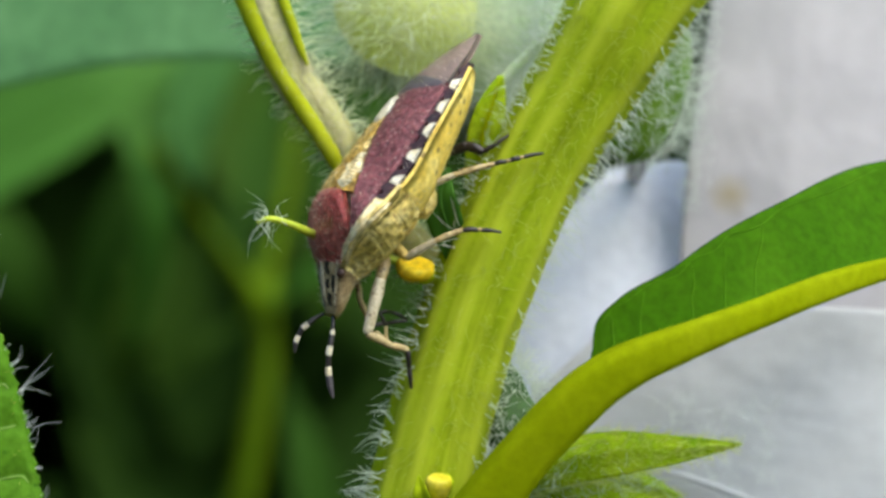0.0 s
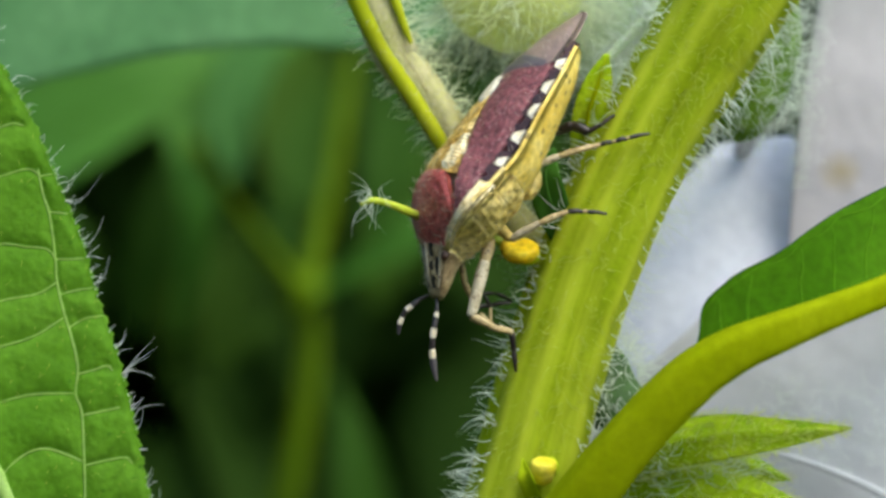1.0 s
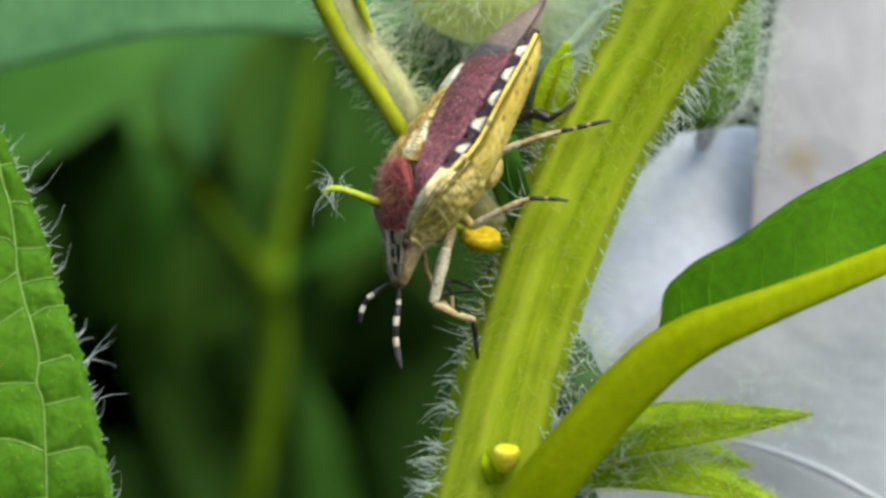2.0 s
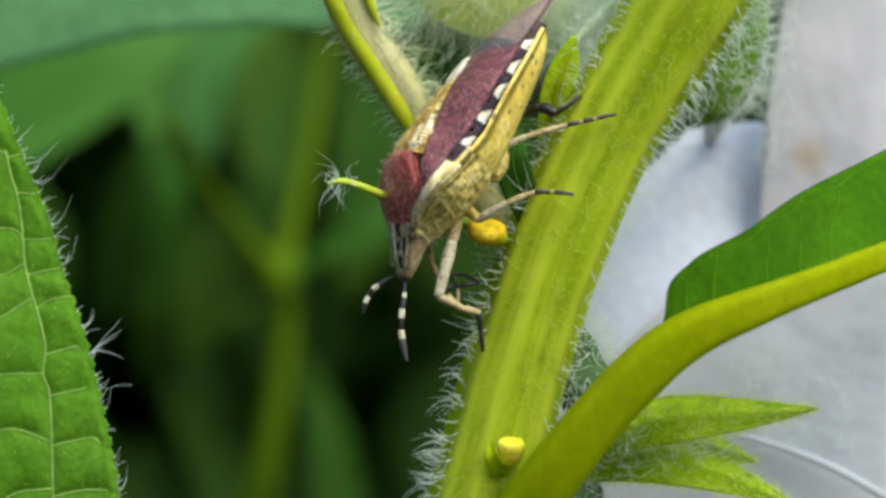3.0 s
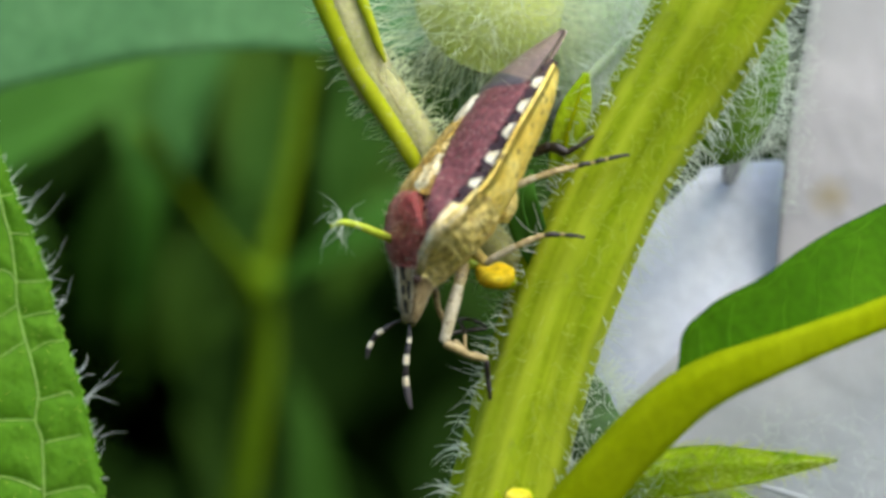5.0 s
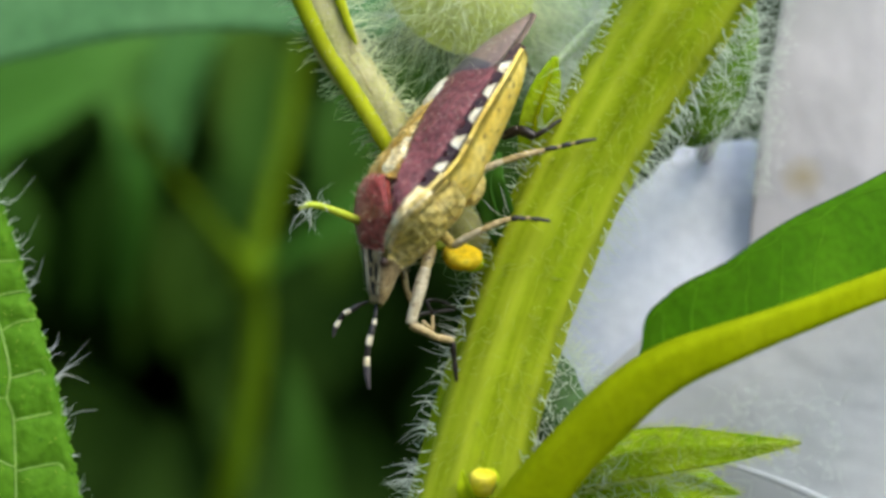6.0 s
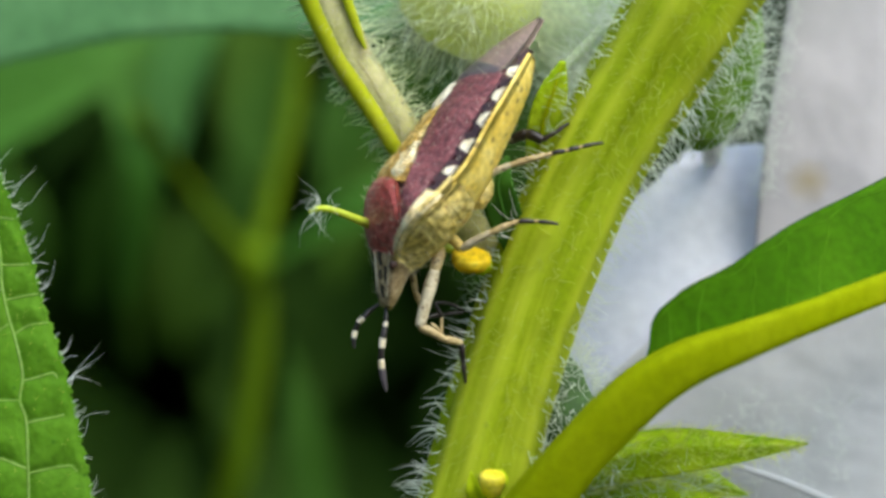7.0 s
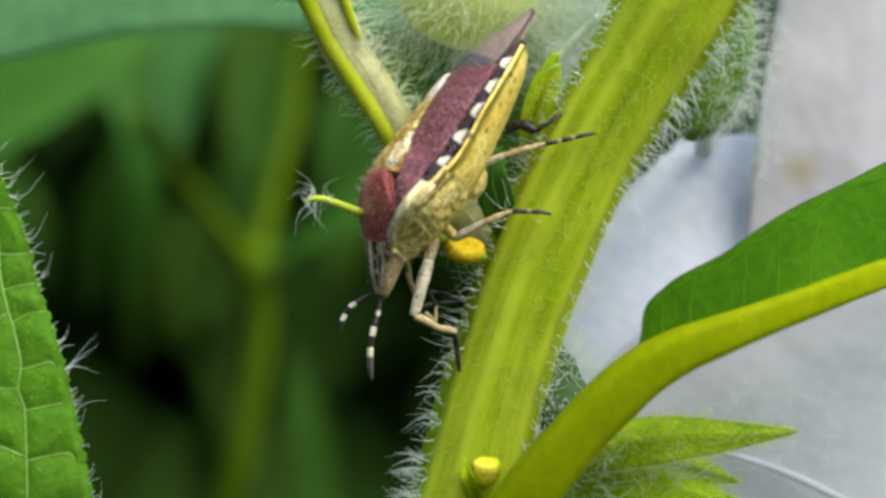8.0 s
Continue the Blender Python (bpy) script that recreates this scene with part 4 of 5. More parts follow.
bluish = far_leaf("bluish_leaf", [(-30.23, 26.00, 10.63), (-23.12, 24.50, 12.69), (-17.85, 24.00, 13.73), (-13.18, 24.00, 14.71), (-8.27, 24.00, 15.27), (-3.63, 24.50, 15.28), (0.32, 25.00, 14.98), (4.08, 26.00, 13.38), (6.97, 28.00, 11.09)],
    [(3, 3), (7.2, 6), (7.0, 6), (6.95, 6), (7.05, 6), (7.1, 5), (6.8, 4), (4, 3), (0.2, 0.2)], (0, -0.93, 0.3), LEAF_BLUE, "broad bluish-green leaf with a plain margin", 0.10, 1, 0.02, 0.12, 7, False, 0.25)
far_leaf("green_leaf", [(-44.40, 96.00, 0.60), (-35.29, 93.00, 5.17), (-28.45, 92.00, 8.79), (-22.40, 92.00, 11.56), (-16.64, 94.00, 13.92), (-10.54, 97.00, 15.53)], [(2, 4), (4.2, 7), (4.4, 7), (2.9, 5.5), (1.5, 4), (0.1, 1)], (-0.05, -0.9, 0.43), LEAF_FAR, "mid-green leaf arching over a dark gap", 0.2, 2, 0.03)
far_leaf("drooping_leaf", [(-19.57, 94.00, 13.59), (-18.84, 92.00, 9.70), (-18.40, 91.00, 6.35), (-18.07, 91.00, 2.64), (-18.70, 93.00, -1.49), (-20.00, 97.00, -6.65)], [(2.0, 1.6), (2.0, 1.9), (1.5, 1.8), (1.2, 1.3), (1.2, 1.1), (0.2, 0.2)], (0.1, -0.95, 0.3), LEAF_FAR, "narrow green leaf drooping to the stalk", 0.1, 3, 0.03)
far_leaf("dusky_leaf", [(-13.05, 91.00, 15.81), (-14.40, 90.00, 12.45), (-15.30, 89.50, 8.94), (-15.02, 90.00, 4.67)], [(2.0, 1.8), (2.6, 1.9), (1.7, 1.6), (0.15, 0.15)], (0, -0.85, 0.5), LEAF_BLUE2, "dusky bluish-green pointed leaf", 0.1, 4, 0.03)
# the leaves from here that look dark get their shade from their material's colour
far_leaf("olive_leaf", [(-9.52, 106.00, 13.20), (-10.61, 104.00, 10.17), (-11.06, 102.00, 6.33), (-10.72, 100.00, 2.57)], [(0.5, 0.6), (1.5, 1.5), (1.8, 1.7), (0.2, 0.2)], (0.1, -1, 0.35), LEAF_HALF_SHADE, "olive-green leaf in half-shade colour, hanging down beside the stalk", 0.2, 5)
far_leaf("green_leaf", [(-3.95, 108.00, 15.16), (-3.68, 106.00, 10.06), (-4.31, 104.00, 5.51), (-5.79, 102.00, -0.26)], [(1.4, 1.5), (2.3, 2.4), (2.2, 2.2), (0.2, 0.2)], (-0.2, -1, 0.35), LEAF_HALF_SHADE, "green leaf hanging behind the insect", 0.2, 6)
far_leaf("green_leaf", [(-14.70, 112.00, 5.29), (-13.17, 110.00, 2.48), (-12.12, 108.00, 0.19), (-11.19, 104.00, -2.70)], [(0.6, 0.6), (1.6, 2.0), (1.6, 1.9), (0.4, 0.4)], (0.1, -1, 0.5), LEAF_HALF_SHADE, "green leaf behind the fork of the stalk", 0.2, 12)
far_leaf("shaded_leaf", [(-14.16, 124.00, 18.96), (-13.04, 122.00, 13.88), (-12.43, 120.00, 8.42), (-12.78, 118.00, 1.16)], [(1.5, 2.0), (3.2, 3.4), (3.6, 3.6), (0.3, 0.3)], (0.1, -1, 0.3), LEAF_SHADE, "green leaf coloured as in shade, between the stalks", 0.2, 16)
far_leaf("shaded_leaf", [(-1.35, 126.00, 15.66), (-2.57, 124.00, 9.09), (-4.25, 122.00, 2.16), (-6.20, 122.00, -5.66)], [(2.0, 2.0), (3.6, 3.4), (3.4, 3.4), (0.3, 0.3)], (-0.1, -1, 0.3), LEAF_SHADE, "green leaf coloured as in shade, behind the insect", 0.2, 17)
far_leaf("shaded_leaf", [(-17.97, 128.00, 3.23), (-18.38, 127.00, -0.79), (-19.29, 126.00, -5.77), (-20.28, 126.00, -11.75)], [(0.6, 0.6), (2.2, 2.4), (2.4, 2.4), (0.3, 0.3)], (0.1, -1, 0.2), LEAF_SHADE, "green leaf coloured as in shade, below the fork", 0.2, 18)
far_leaf("shaded_leaf", [(-33.71, 112.00, 5.29), (-31.92, 111.00, 2.04), (-30.30, 111.00, -1.65), (-29.07, 112.00, -6.30)], [(0.6, 0.6), (2.0, 2.0), (2.2, 2.0), (0.2, 0.2)], (0.2, -1, 0.4), LEAF_HALF_SHADE, "green leaf coloured as in shade, under the arching leaf", 0.2, 19)
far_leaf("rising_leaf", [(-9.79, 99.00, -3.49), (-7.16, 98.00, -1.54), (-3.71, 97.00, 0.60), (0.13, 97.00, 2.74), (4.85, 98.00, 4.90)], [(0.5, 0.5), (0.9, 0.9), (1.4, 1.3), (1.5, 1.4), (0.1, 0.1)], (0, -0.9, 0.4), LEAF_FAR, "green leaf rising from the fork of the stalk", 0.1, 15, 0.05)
far_leaf("low_leaf", [(-9.27, 110.00, -9.44), (-7.99, 107.00, -13.57), (-7.06, 104.00, -17.57), (-6.38, 100.00, -23.25)], [(0.2, 0.2), (0.9, 1.2), (1.5, 2.2), (1.4, 2.4)], (-0.1, -1, 0.7), LEAF_HALF_SHADE, "green leaf low beside the stalk", 0.1, 7)
far_leaf("shaded_leaf", [(-20.28, 102.00, 7.43), (-21.60, 101.00, 3.46), (-22.91, 101.00, -1.13), (-24.14, 103.00, -6.88)], [(0.5, 0.6), (1.7, 1.4), (2.0, 1.7), (0.2, 0.2)], (0.2, -1, 0.45), LEAF_HALF_SHADE, "pointed green leaf coloured as in shade, in the gap", 0.2, 8)
far_leaf("shaded_leaf", [(-22.47, 130.00, 1.23), (-22.72, 130.00, -2.84), (-23.60, 131.00, -7.45), (-25.24, 134.00, -13.26)], [(0.8, 0.8), (2.6, 2.2), (2.4, 2.0), (0.2, 0.2)], (0.2, -1, 0.1), LEAF_SHADE, "green leaf coloured as in shade, under the others", 0.2, 9)
far_leaf("shaded_leaf", [(-11.92, 112.00, -4.67), (-14.16, 111.00, -6.03), (-15.92, 110.00, -7.38), (-17.75, 110.00, -9.67)], [(0.2, 0.2), (0.9, 0.8), (1.0, 0.8), (0.1, 0.1)], (0.1, -1, 0.5), LEAF_SHADE, "small green leaf coloured as in shade, beside the stalk", 0.1, 10)
upright = far_stalk("upright_stalk", [(-22, 126, GROUND), (-19, 122, -300), (-17, 117, -150), (-15.5, 112, -75), (-14.31, 107.00, -29.59), (-12.21, 104.00, -18.90), (-11.26, 103.00, -13.94), (-10.58, 102.00, -9.91), (-10.34, 101.00, -6.36), (-10.46, 100.00, -3.29), (-9.47, 101.00, 1.93), (-8.47, 102.00, 6.33), (-7.90, 103.00, 10.78), (-7.19, 104.00, 15.50)], [2.0, 1.9, 1.8, 1.7, 1.2, 1.1, 1.05, 1.0, 0.95, 0.9, 0.62, 0.55, 0.55, 0.5], "yellow-green upright stalk of a plant behind", STALK_FAR)
part("node", mesh_of("node", *lump(np.array((-10.69, 99.60, -3.28)) - np.array((-22, 126, GROUND)), (1.6, 1.4, 1.7), 0.15, 0.12, 4), STALK_FAR), upright, "thickened node of the stalk")
far_stalk("slanting_stalk", [(-10.92, 99.80, -3.29), (-12.67, 97.00, -0.76), (-14.54, 94.00, 2.06), (-16.34, 91.00, 4.91), (-18.38, 89.00, 8.10)], [1.0, 0.6, 0.42, 0.38, 0.3], "green slanting side stalk behind", STALK_FAR)

# ---- thicket behind, with unseen leaves added above and around to block light ----
trng = random.Random(11)
card = blade([(0, 0, 0), (0, -2, -0.5), (0, 0, -1)], [(0.02, 0.02), (0.3, 0.3), (0.01, 0.01)], (0, -1, 0), 5, 4, thick=0.01)
pieces = []


def shaded_thicket_leaf(x, y, z, lean, size):
    p = Vector((x, y, z))
    d = Vector((trng.gauss(0, 0.5), trng.gauss(0, 0.4), -1)).normalized()
    w = size * trng.uniform(0.2, 0.34)
    pieces.append(blade([tuple(p), tuple(p + d * size * 0.45 + Vector(lean) * size * 0.08), tuple(p + d * size)], [(0.4, 0.4), (w, w), (0.1, 0.1)], tuple(Vector(lean) + Vector((trng.gauss(0, 0.5), trng.gauss(0, 0.3), trng.gauss(0.4, 0.4)))), 6, 4, fold=0.2, thick=0.3))


for i in range(2500):
    y = trng.uniform(150, 340)
    shaded_thicket_leaf(trng.uniform(-1, 1) * (75 + y) * 0.6, y, trng.uniform(-0.9, 0.9) * (75 + y) * 0.45, (0, -1, 0.3), trng.uniform(20, 48))
# flat leaves above the view, added as a roof that darkens the gaps behind
for i in range(1300):
    y = trng.uniform(130, 330)
    p = Vector((trng.uniform(-110, 25), y, 24 + 0.11 * y + trng.uniform(0, 40)))
    d = Vector((trng.gauss(0, 1), trng.gauss(0, 1), trng.uniform(-0.1, 0.3))).normalized()
    L_ = trng.uniform(16, 34)
    pieces.append(blade([tuple(p), tuple(p + d * L_ * 0.45 + Vector((0, 0, 2))), tuple(p + d * L_)], [(0.4, 0.4), (L_ * 0.27, L_ * 0.27), (0.1, 0.1)], (trng.gauss(0, 0.3), trng.gauss(0, 0.3), 1), 6, 4, fold=0.2, thick=0.3))
# a second, higher layer of that unseen roof
for i in range(500):
    shaded_thicket_leaf(trng.uniform(-150, 5), trng.uniform(130, 300), trng.uniform(55, 120), (0, -0.3, 1), trng.uniform(25, 55))
# ring of mostly unseen leaves added against low sky light, lower on the right
for i in range(2600):
    a, r = trng.uniform(0, 2 * math.pi), trng.uniform(330, 520)
    shaded_thicket_leaf(r * math.cos(a), r * math.sin(a), trng.uniform(GROUND + 30, 20 if math.cos(a) > 0.45 else 170 if math.sin(a) < 0 else 260), (-math.cos(a), -math.sin(a), 0.3), trng.uniform(50, 110))
thicket = part("thicket", mesh_of("thicket", *joined(pieces), LEAF_DEEP_SHADE), None)
tagged(thicket, "dense foliage coloured as in shade, with unseen light-blocking leaves added", "foliage", kind="stuff")


# ---- the shield bug ----
BUG_AT = np.array((1.93, 0.50, 3.26))
TAIL, HEAD = np.array((4.69, 1.60, 7.98)), np.array((-0.24, -0.20, -1.55))
FWD = (HEAD - TAIL) / np.linalg.norm(HEAD - TAIL)
LONG = np.linalg.norm(HEAD - TAIL)
E1 = np.array((-0.886, 0, 0.464))
E1 = E1 - (E1 @ FWD) * FWD
E1 /= np.linalg.norm(E1)
E2 = np.cross(E1, FWD)
E2 = E2 if E2[1] < 0 else -E2
TILT = radians(12.5)
DORSAL, LEFT = math.cos(TILT) * E1 + math.sin(TILT) * E2, math.cos(TILT) * E2 - math.sin(TILT) * E1
bug = empty("shield_bug", tuple(BUG_AT), "purple and yellow shield bug climbing head down on the stem", "insect")

# along the body from tail (0) to head (1): half-width, middle plane, back height, belly depth
FORM = np.array([(0.0, 0.15, 0.0, 0.08, 0.08), (0.06, 0.95, 0.02, 0.42, 0.25), (0.12, 1.6, 0.06, 0.72, 0.42), (0.25, 2.55, 0.31, 1.05, 1.0), (0.4, 3.0, 0.5, 1.2, 1.3), (0.55, 3.05, 0.52, 1.45, 1.45),
                 (0.66, 3.1, 0.8, 1.4, 1.6), (0.72, 3.3, 1.05, 1.15, 1.75), (0.77, 3.15, 1.2, 0.75, 1.75), (0.83, 2.1, 1.05, 0.5, 1.4), (0.88, 1.25, 0.7, 0.42, 0.8), (0.94, 1.0, 0.36, 0.32, 0.5), (0.98, 0.8, 0.16, 0.22, 0.34), (1.0, 0.5, 0.05, 0.1, 0.16)])


def form(u):
    return [np.interp(u, FORM[:, 0], FORM[:, i]) for i in range(1, 5)]


def smooth_form(u):
    return np.mean([form(min(max(u + d, 0), 1)) for d in (-0.02, -0.01, 0, 0.01, 0.02)], axis=0)


def skin(u, v, lift=0.0, under=False):
    """A place on the body: v from -1 (far margin) over 0 (middle) to 1 (near margin)."""
    w, c, h, d = smooth_form(u)
    a = min(abs(v), 1.0)
    if under:
        z = c - d * (1 - a ** 2.2) ** 0.75 - lift
    else:
        z = c + h * (1 - a ** 2.1) ** 0.9 + lift
    return TAIL + FWD * u * LONG + LEFT * v * w + DORSAL * z - BUG_AT


def patch(corner, nu, nv, lift, under=False, rough=0.0, seed=0):
    """A plate of the shell with thickness. corner(s, t) gives (u, v)."""
    outer, inner = [], []
    for i in range(nu + 1):
        for k in range(nv + 1):
            s, t = i / nu, k / nv
            u, v = corner(s, t)
            edge = min(1.0, 9 * min(s, 1 - s, t, 1 - t))
            bump_ = rough * noise.noise(Vector((u * 55, v * 14, seed)))
            outer.append(skin(u, v, lift * (0.25 + 0.75 * edge) + bump_ * edge, under))
            inner.append(skin(u, v, -0.12, under))
    W_, n_ = nv + 1, (nu + 1) * (nv + 1)
    f = [(i * W_ + k, (i + 1) * W_ + k, (i + 1) * W_ + k + 1, i * W_ + k + 1) for i in range(nu) for k in range(nv)]
    rim = [(i, 0) for i in range(nu + 1)] + [(nu, k) for k in range(1, nv + 1)] + [(i, nv) for i in range(nu - 1, -1, -1)] + [(0, k) for k in range(nv - 1, 0, -1)]
    ids = [i * W_ + k for i, k in rim]
    f += [(ids[i], ids[(i + 1) % len(ids)], n_ + ids[(i + 1) % len(ids)], n_ + ids[i]) for i in range(len(ids))]
    return outer + inner, f


def lerp(a, b, t):
    return a + (b - a) * t


def scut(s):
    """Half-width of the scutellum, as a share of the body's, from base (0) to tip (1)."""
    return float(np.interp(s, (0, 0.25, 0.5, 0.75, 0.92, 1.0), (0.66, 0.50, 0.33, 0.2, 0.15, 0.03)))


SC0, SC1 = 0.675, 0.315
part("abdomen", mesh_of("abdomen", *patch(lambda s, t: (lerp(0.15, 0.63, s), lerp(-0.99, 0.99, t)), 40, 30, 0.05, True, 0.03), BUG_YELLOW), bug, "yellow belly with fine black dots")
part("thorax", mesh_of("thorax", *patch(lambda s, t: (lerp(0.61, 0.88, s), lerp(-1, 1, t)), 24, 30, 0.06, True, 0.08, 3), BUG_TAN), bug, "mottled tan underside of the thorax")
for k, (lo, hi) in enumerate(((0.625, 0.70), (0.707, 0.78), (0.787, 0.855))):
    for sign in (1, -1):
        part("pleuron", mesh_of("pleuron", *patch(lambda s, t: (lerp(lo, hi, s) - 0.012 * t, sign * lerp(0.5, 0.965, t)), 14, 14, 0.10, True, 0.16, 20 + k), BUG_TAN), bug, "mottled tan side plate")
def hind_edge(v):
    """Where the pronotum begins along the body: it runs forward towards its near corner."""
    return 0.666 + 0.15 * max(0.0, (v - 0.42) / 0.51)


part("pronotum", mesh_of("pronotum", *patch(lambda s, t: (lerp(hind_edge(lerp(-1, 0.93, t)), 0.872, s), lerp(-1, 0.93, t)), 30, 40, 0.09, False, 0.05, 5), BUG_RED2), bug, "reddish-purple pitted pronotum")
part("pronotum_side", mesh_of("pronotum_side", *patch(lambda s, t: (lerp(0.672, 0.868, s), lerp(0.9, 1.0, t)), 24, 6, 0.075, False, 0.04, 9), BUG_CALLUS), bug, "cream side of the pronotum")
part("far_rim", mesh_of("far_rim", *tube([skin(u, -0.99, 0.03) for u in (0.70, 0.74, 0.78, 0.83, 0.87, 0.91, 0.95, 0.985)], [0.02, 0.05, 0.06, 0.06, 0.06, 0.055, 0.05, 0.03], 40, 8, bumps=0.2), BUG_CALLUS), bug, "pale rim of the shell")
part("pronotum_edge", mesh_of("pronotum_edge", *tube([skin(u, 1.0, 0.05) for u in (0.75, 0.775, 0.80, 0.83, 0.86)], [0.03, 0.075, 0.085, 0.07, 0.02], 20, 8), BUG_CALLUS), bug, "cream rim")
part("scutellum", mesh_of("scutellum", *patch(lambda s, t: (lerp(SC0, SC1 + 0.07, s), lerp(-1, 1, t) * scut(s * 0.81)), 30, 24, 0.10, False, 0.06, 8), BUG_SCUT), bug, "golden brown mottled triangular scutellum")
part("scutellum_tip", mesh_of("scutellum_tip", *patch(lambda s, t: (lerp(SC1 + 0.10, SC1 - 0.012, s), 0.05 + (2 * t - 1) * 0.15 * math.sin(math.pi * (0.1 + 0.83 * s)) ** 0.7), 14, 12, 0.15, False, 0.0), BUG_CREAM), bug, "smooth cream scutellum tip")
part("callus", mesh_of("callus", *patch(lambda s, t: (lerp(0.668, 0.53, s), 0.43 - 0.09 * s + (2 * t - 1) * 0.13 * math.sin(math.pi * (0.12 + 0.8 * s)) * (1 + 0.3 * math.sin(14 * s))), 18, 10, 0.14, False, 0.08, 2), BUG_CALLUS), bug, "cream speckled patch on the scutellum")
for k in range(9):
    u = 0.545 + 0.013 * k
    part("ridge", mesh_of("ridge", *tube([skin(u, 0.27 + 0.018 * k, 0.09), skin(u - 0.002, 0.36 + 0.014 * k, 0.14), skin(u - 0.003, 0.42 + 0.016 * k, 0.1)], [0.025, 0.05, 0.02], 8, 8, bumps=0.2, seed=k), BUG_CALLUS), bug, "cream ridge")
for sign in (1, -1):
    part("corium", mesh_of("corium", *patch(lambda s, t: (lerp(0.69 + (0.115 * t if sign > 0 else -0.02 * t), 0.285 - 0.05 * t, s), sign * lerp(scut(min(1, max(0, (SC0 - lerp(0.69, 0.285, s)) / (SC0 - SC1)))) * 0.97, 0.89, t)), 40, 22, 0.07, False, 0.05, 4), BUG_RED), bug, "purple pitted forewing")
    part("margin_band", mesh_of("margin_band", *patch(lambda s, t: (lerp(0.135, 0.69, s), sign * lerp(0.885 + 0.03 * math.sin(69 * s) + 0.014 * math.sin(151 * s), 0.978, t)), 90, 6, 0.045, False, 0.04, 6), BUG_MARGIN), bug, "black body margin")
    for k in range(5):
        mid = 0.2295 + 0.0905 * k
        half = (0.022, 0.025, 0.024, 0.021, 0.017)[k]
        part("margin_plate", mesh_of("margin_plate", *patch(lambda s, t: (mid + 0.010 * (1 - t) + (2 * s - 1) * half * (0.5 + 0.72 * t ** 0.7), sign * lerp(0.89 + 0.014 * (k % 3), 0.978, t)), 8, 6, 0.085, False, 0.03, k), BUG_CREAM), bug, "cream margin plate")
part("wing_membrane", mesh_of("wing_membrane", *patch(lambda s, t: (lerp(0.0, lerp(0.318, 0.25, abs(2 * t - 1)), s), lerp(-0.86, 0.86, t)), 24, 24, 0.05, False, 0.01, 7), BUG_WING), bug, "smoky brown wing membrane")
part("wing_base", mesh_of("wing_base", *patch(lambda s, t: (lerp(0.20 + 0.035 * t, 0.312 - 0.055 * t, s), lerp(-0.1, 0.8, t)), 8, 16, 0.058, False), BUG_DUSK), bug, "dark patch at the membrane base")


def head_mesh():
    verts, faces, n_ = [], [], 24
    us = np.linspace(0.855, 1.0, 16)
    for u in us:
        for k in range(n_):
            a = 2 * math.pi * k / n_
            v = math.cos(a) * 0.97
            verts.append(skin(u, v, 0.02, math.sin(a) < 0))
    for i in range(15):
        for k in range(n_):
            j = (k + 1) % n_
            faces.append((i * n_ + k, i * n_ + j, (i + 1) * n_ + j, (i + 1) * n_ + k))
    faces.append(tuple(15 * n_ + k for k in range(n_)))
    return verts, faces


head = part("head", mesh_of("head", *head_mesh(), BUG_HEAD), bug, "tan head with dark stripes")
for sign in (1, -1):
    part("eye", mesh_of("eye", *lump(skin(0.893, sign * 0.97, 0.03), (0.14, 0.14, 0.17), 0.4, 0.02), BUG_EYE), head, "dark compound eye")
    for lo, hi, a, b in ((0.868, 0.905, 0.2, 0.5), (0.915, 0.94, 0.18, 0.46), (0.95, 0.985, 0.25, 0.6), (0.90, 0.95, 0.56, 0.78)):
        part("stripe", mesh_of("stripe", *patch(lambda s, t: (lerp(lo, hi, s), sign * (lerp(a, b, t) + 0.03 * math.sin(9 * s))), 8, 6, 0.035, False, 0.03, lo * 90), BUG_BLACK), head, "black patch")
    part("side_line", mesh_of("side_line", *tube([skin(u, sign * 0.82, 0.03) for u in (0.865, 0.89, 0.92, 0.95, 0.98)], [0.04, 0.05, 0.055, 0.05, 0.03], 16, 8), BUG_LEG2), head, "tan line along the head")
part("middle_line", mesh_of("middle_line", *tube([skin(u, 0.0, 0.02) for u in (0.87, 0.90, 0.94, 0.985)], [0.04, 0.07, 0.06, 0.03], 16, 8), BUG_LEG2), head, "tan line along the head")


def at_bug(p):
    return np.array(p) - BUG_AT


part("rostrum", mesh_of("rostrum", *tube([at_bug(p) for p in ((-0.07, -0.60, -1.44), (0.15, -0.70, -1.03), (0.28, -0.50, -0.48), (0.46, -0.20, 0.17))], [0.05, 0.08, 0.085, 0.08], 20, 10), BUG_LEG), head, "pale piercing beak")

SOFT = random.Random(5)
roots = []
for _ in range(330):
    u, v, under = SOFT.uniform(0.6, 0.88), SOFT.uniform(-1, 1), SOFT.random() < 0.4
    p = skin(u, v, 0.05, under)
    w = skin(u, v, 0.5, under) - p
    roots.append((p, w + np.array([SOFT.gauss(0, 0.25) for _ in range(3)]), SOFT.uniform(0.12, 0.34), (0, 0, 0)))
for _ in range(200):
    u, v, under = SOFT.uniform(0.1, 0.6), SOFT.uniform(-0.3, 1), SOFT.random() < 0.5
    p = skin(u, v, 0.06, under)
    roots.append((p, skin(u, v, 0.5, under) - p + np.array([SOFT.gauss(0, 0.25) for _ in range(3)]), SOFT.uniform(0.08, 0.2), (0, 0, 0)))
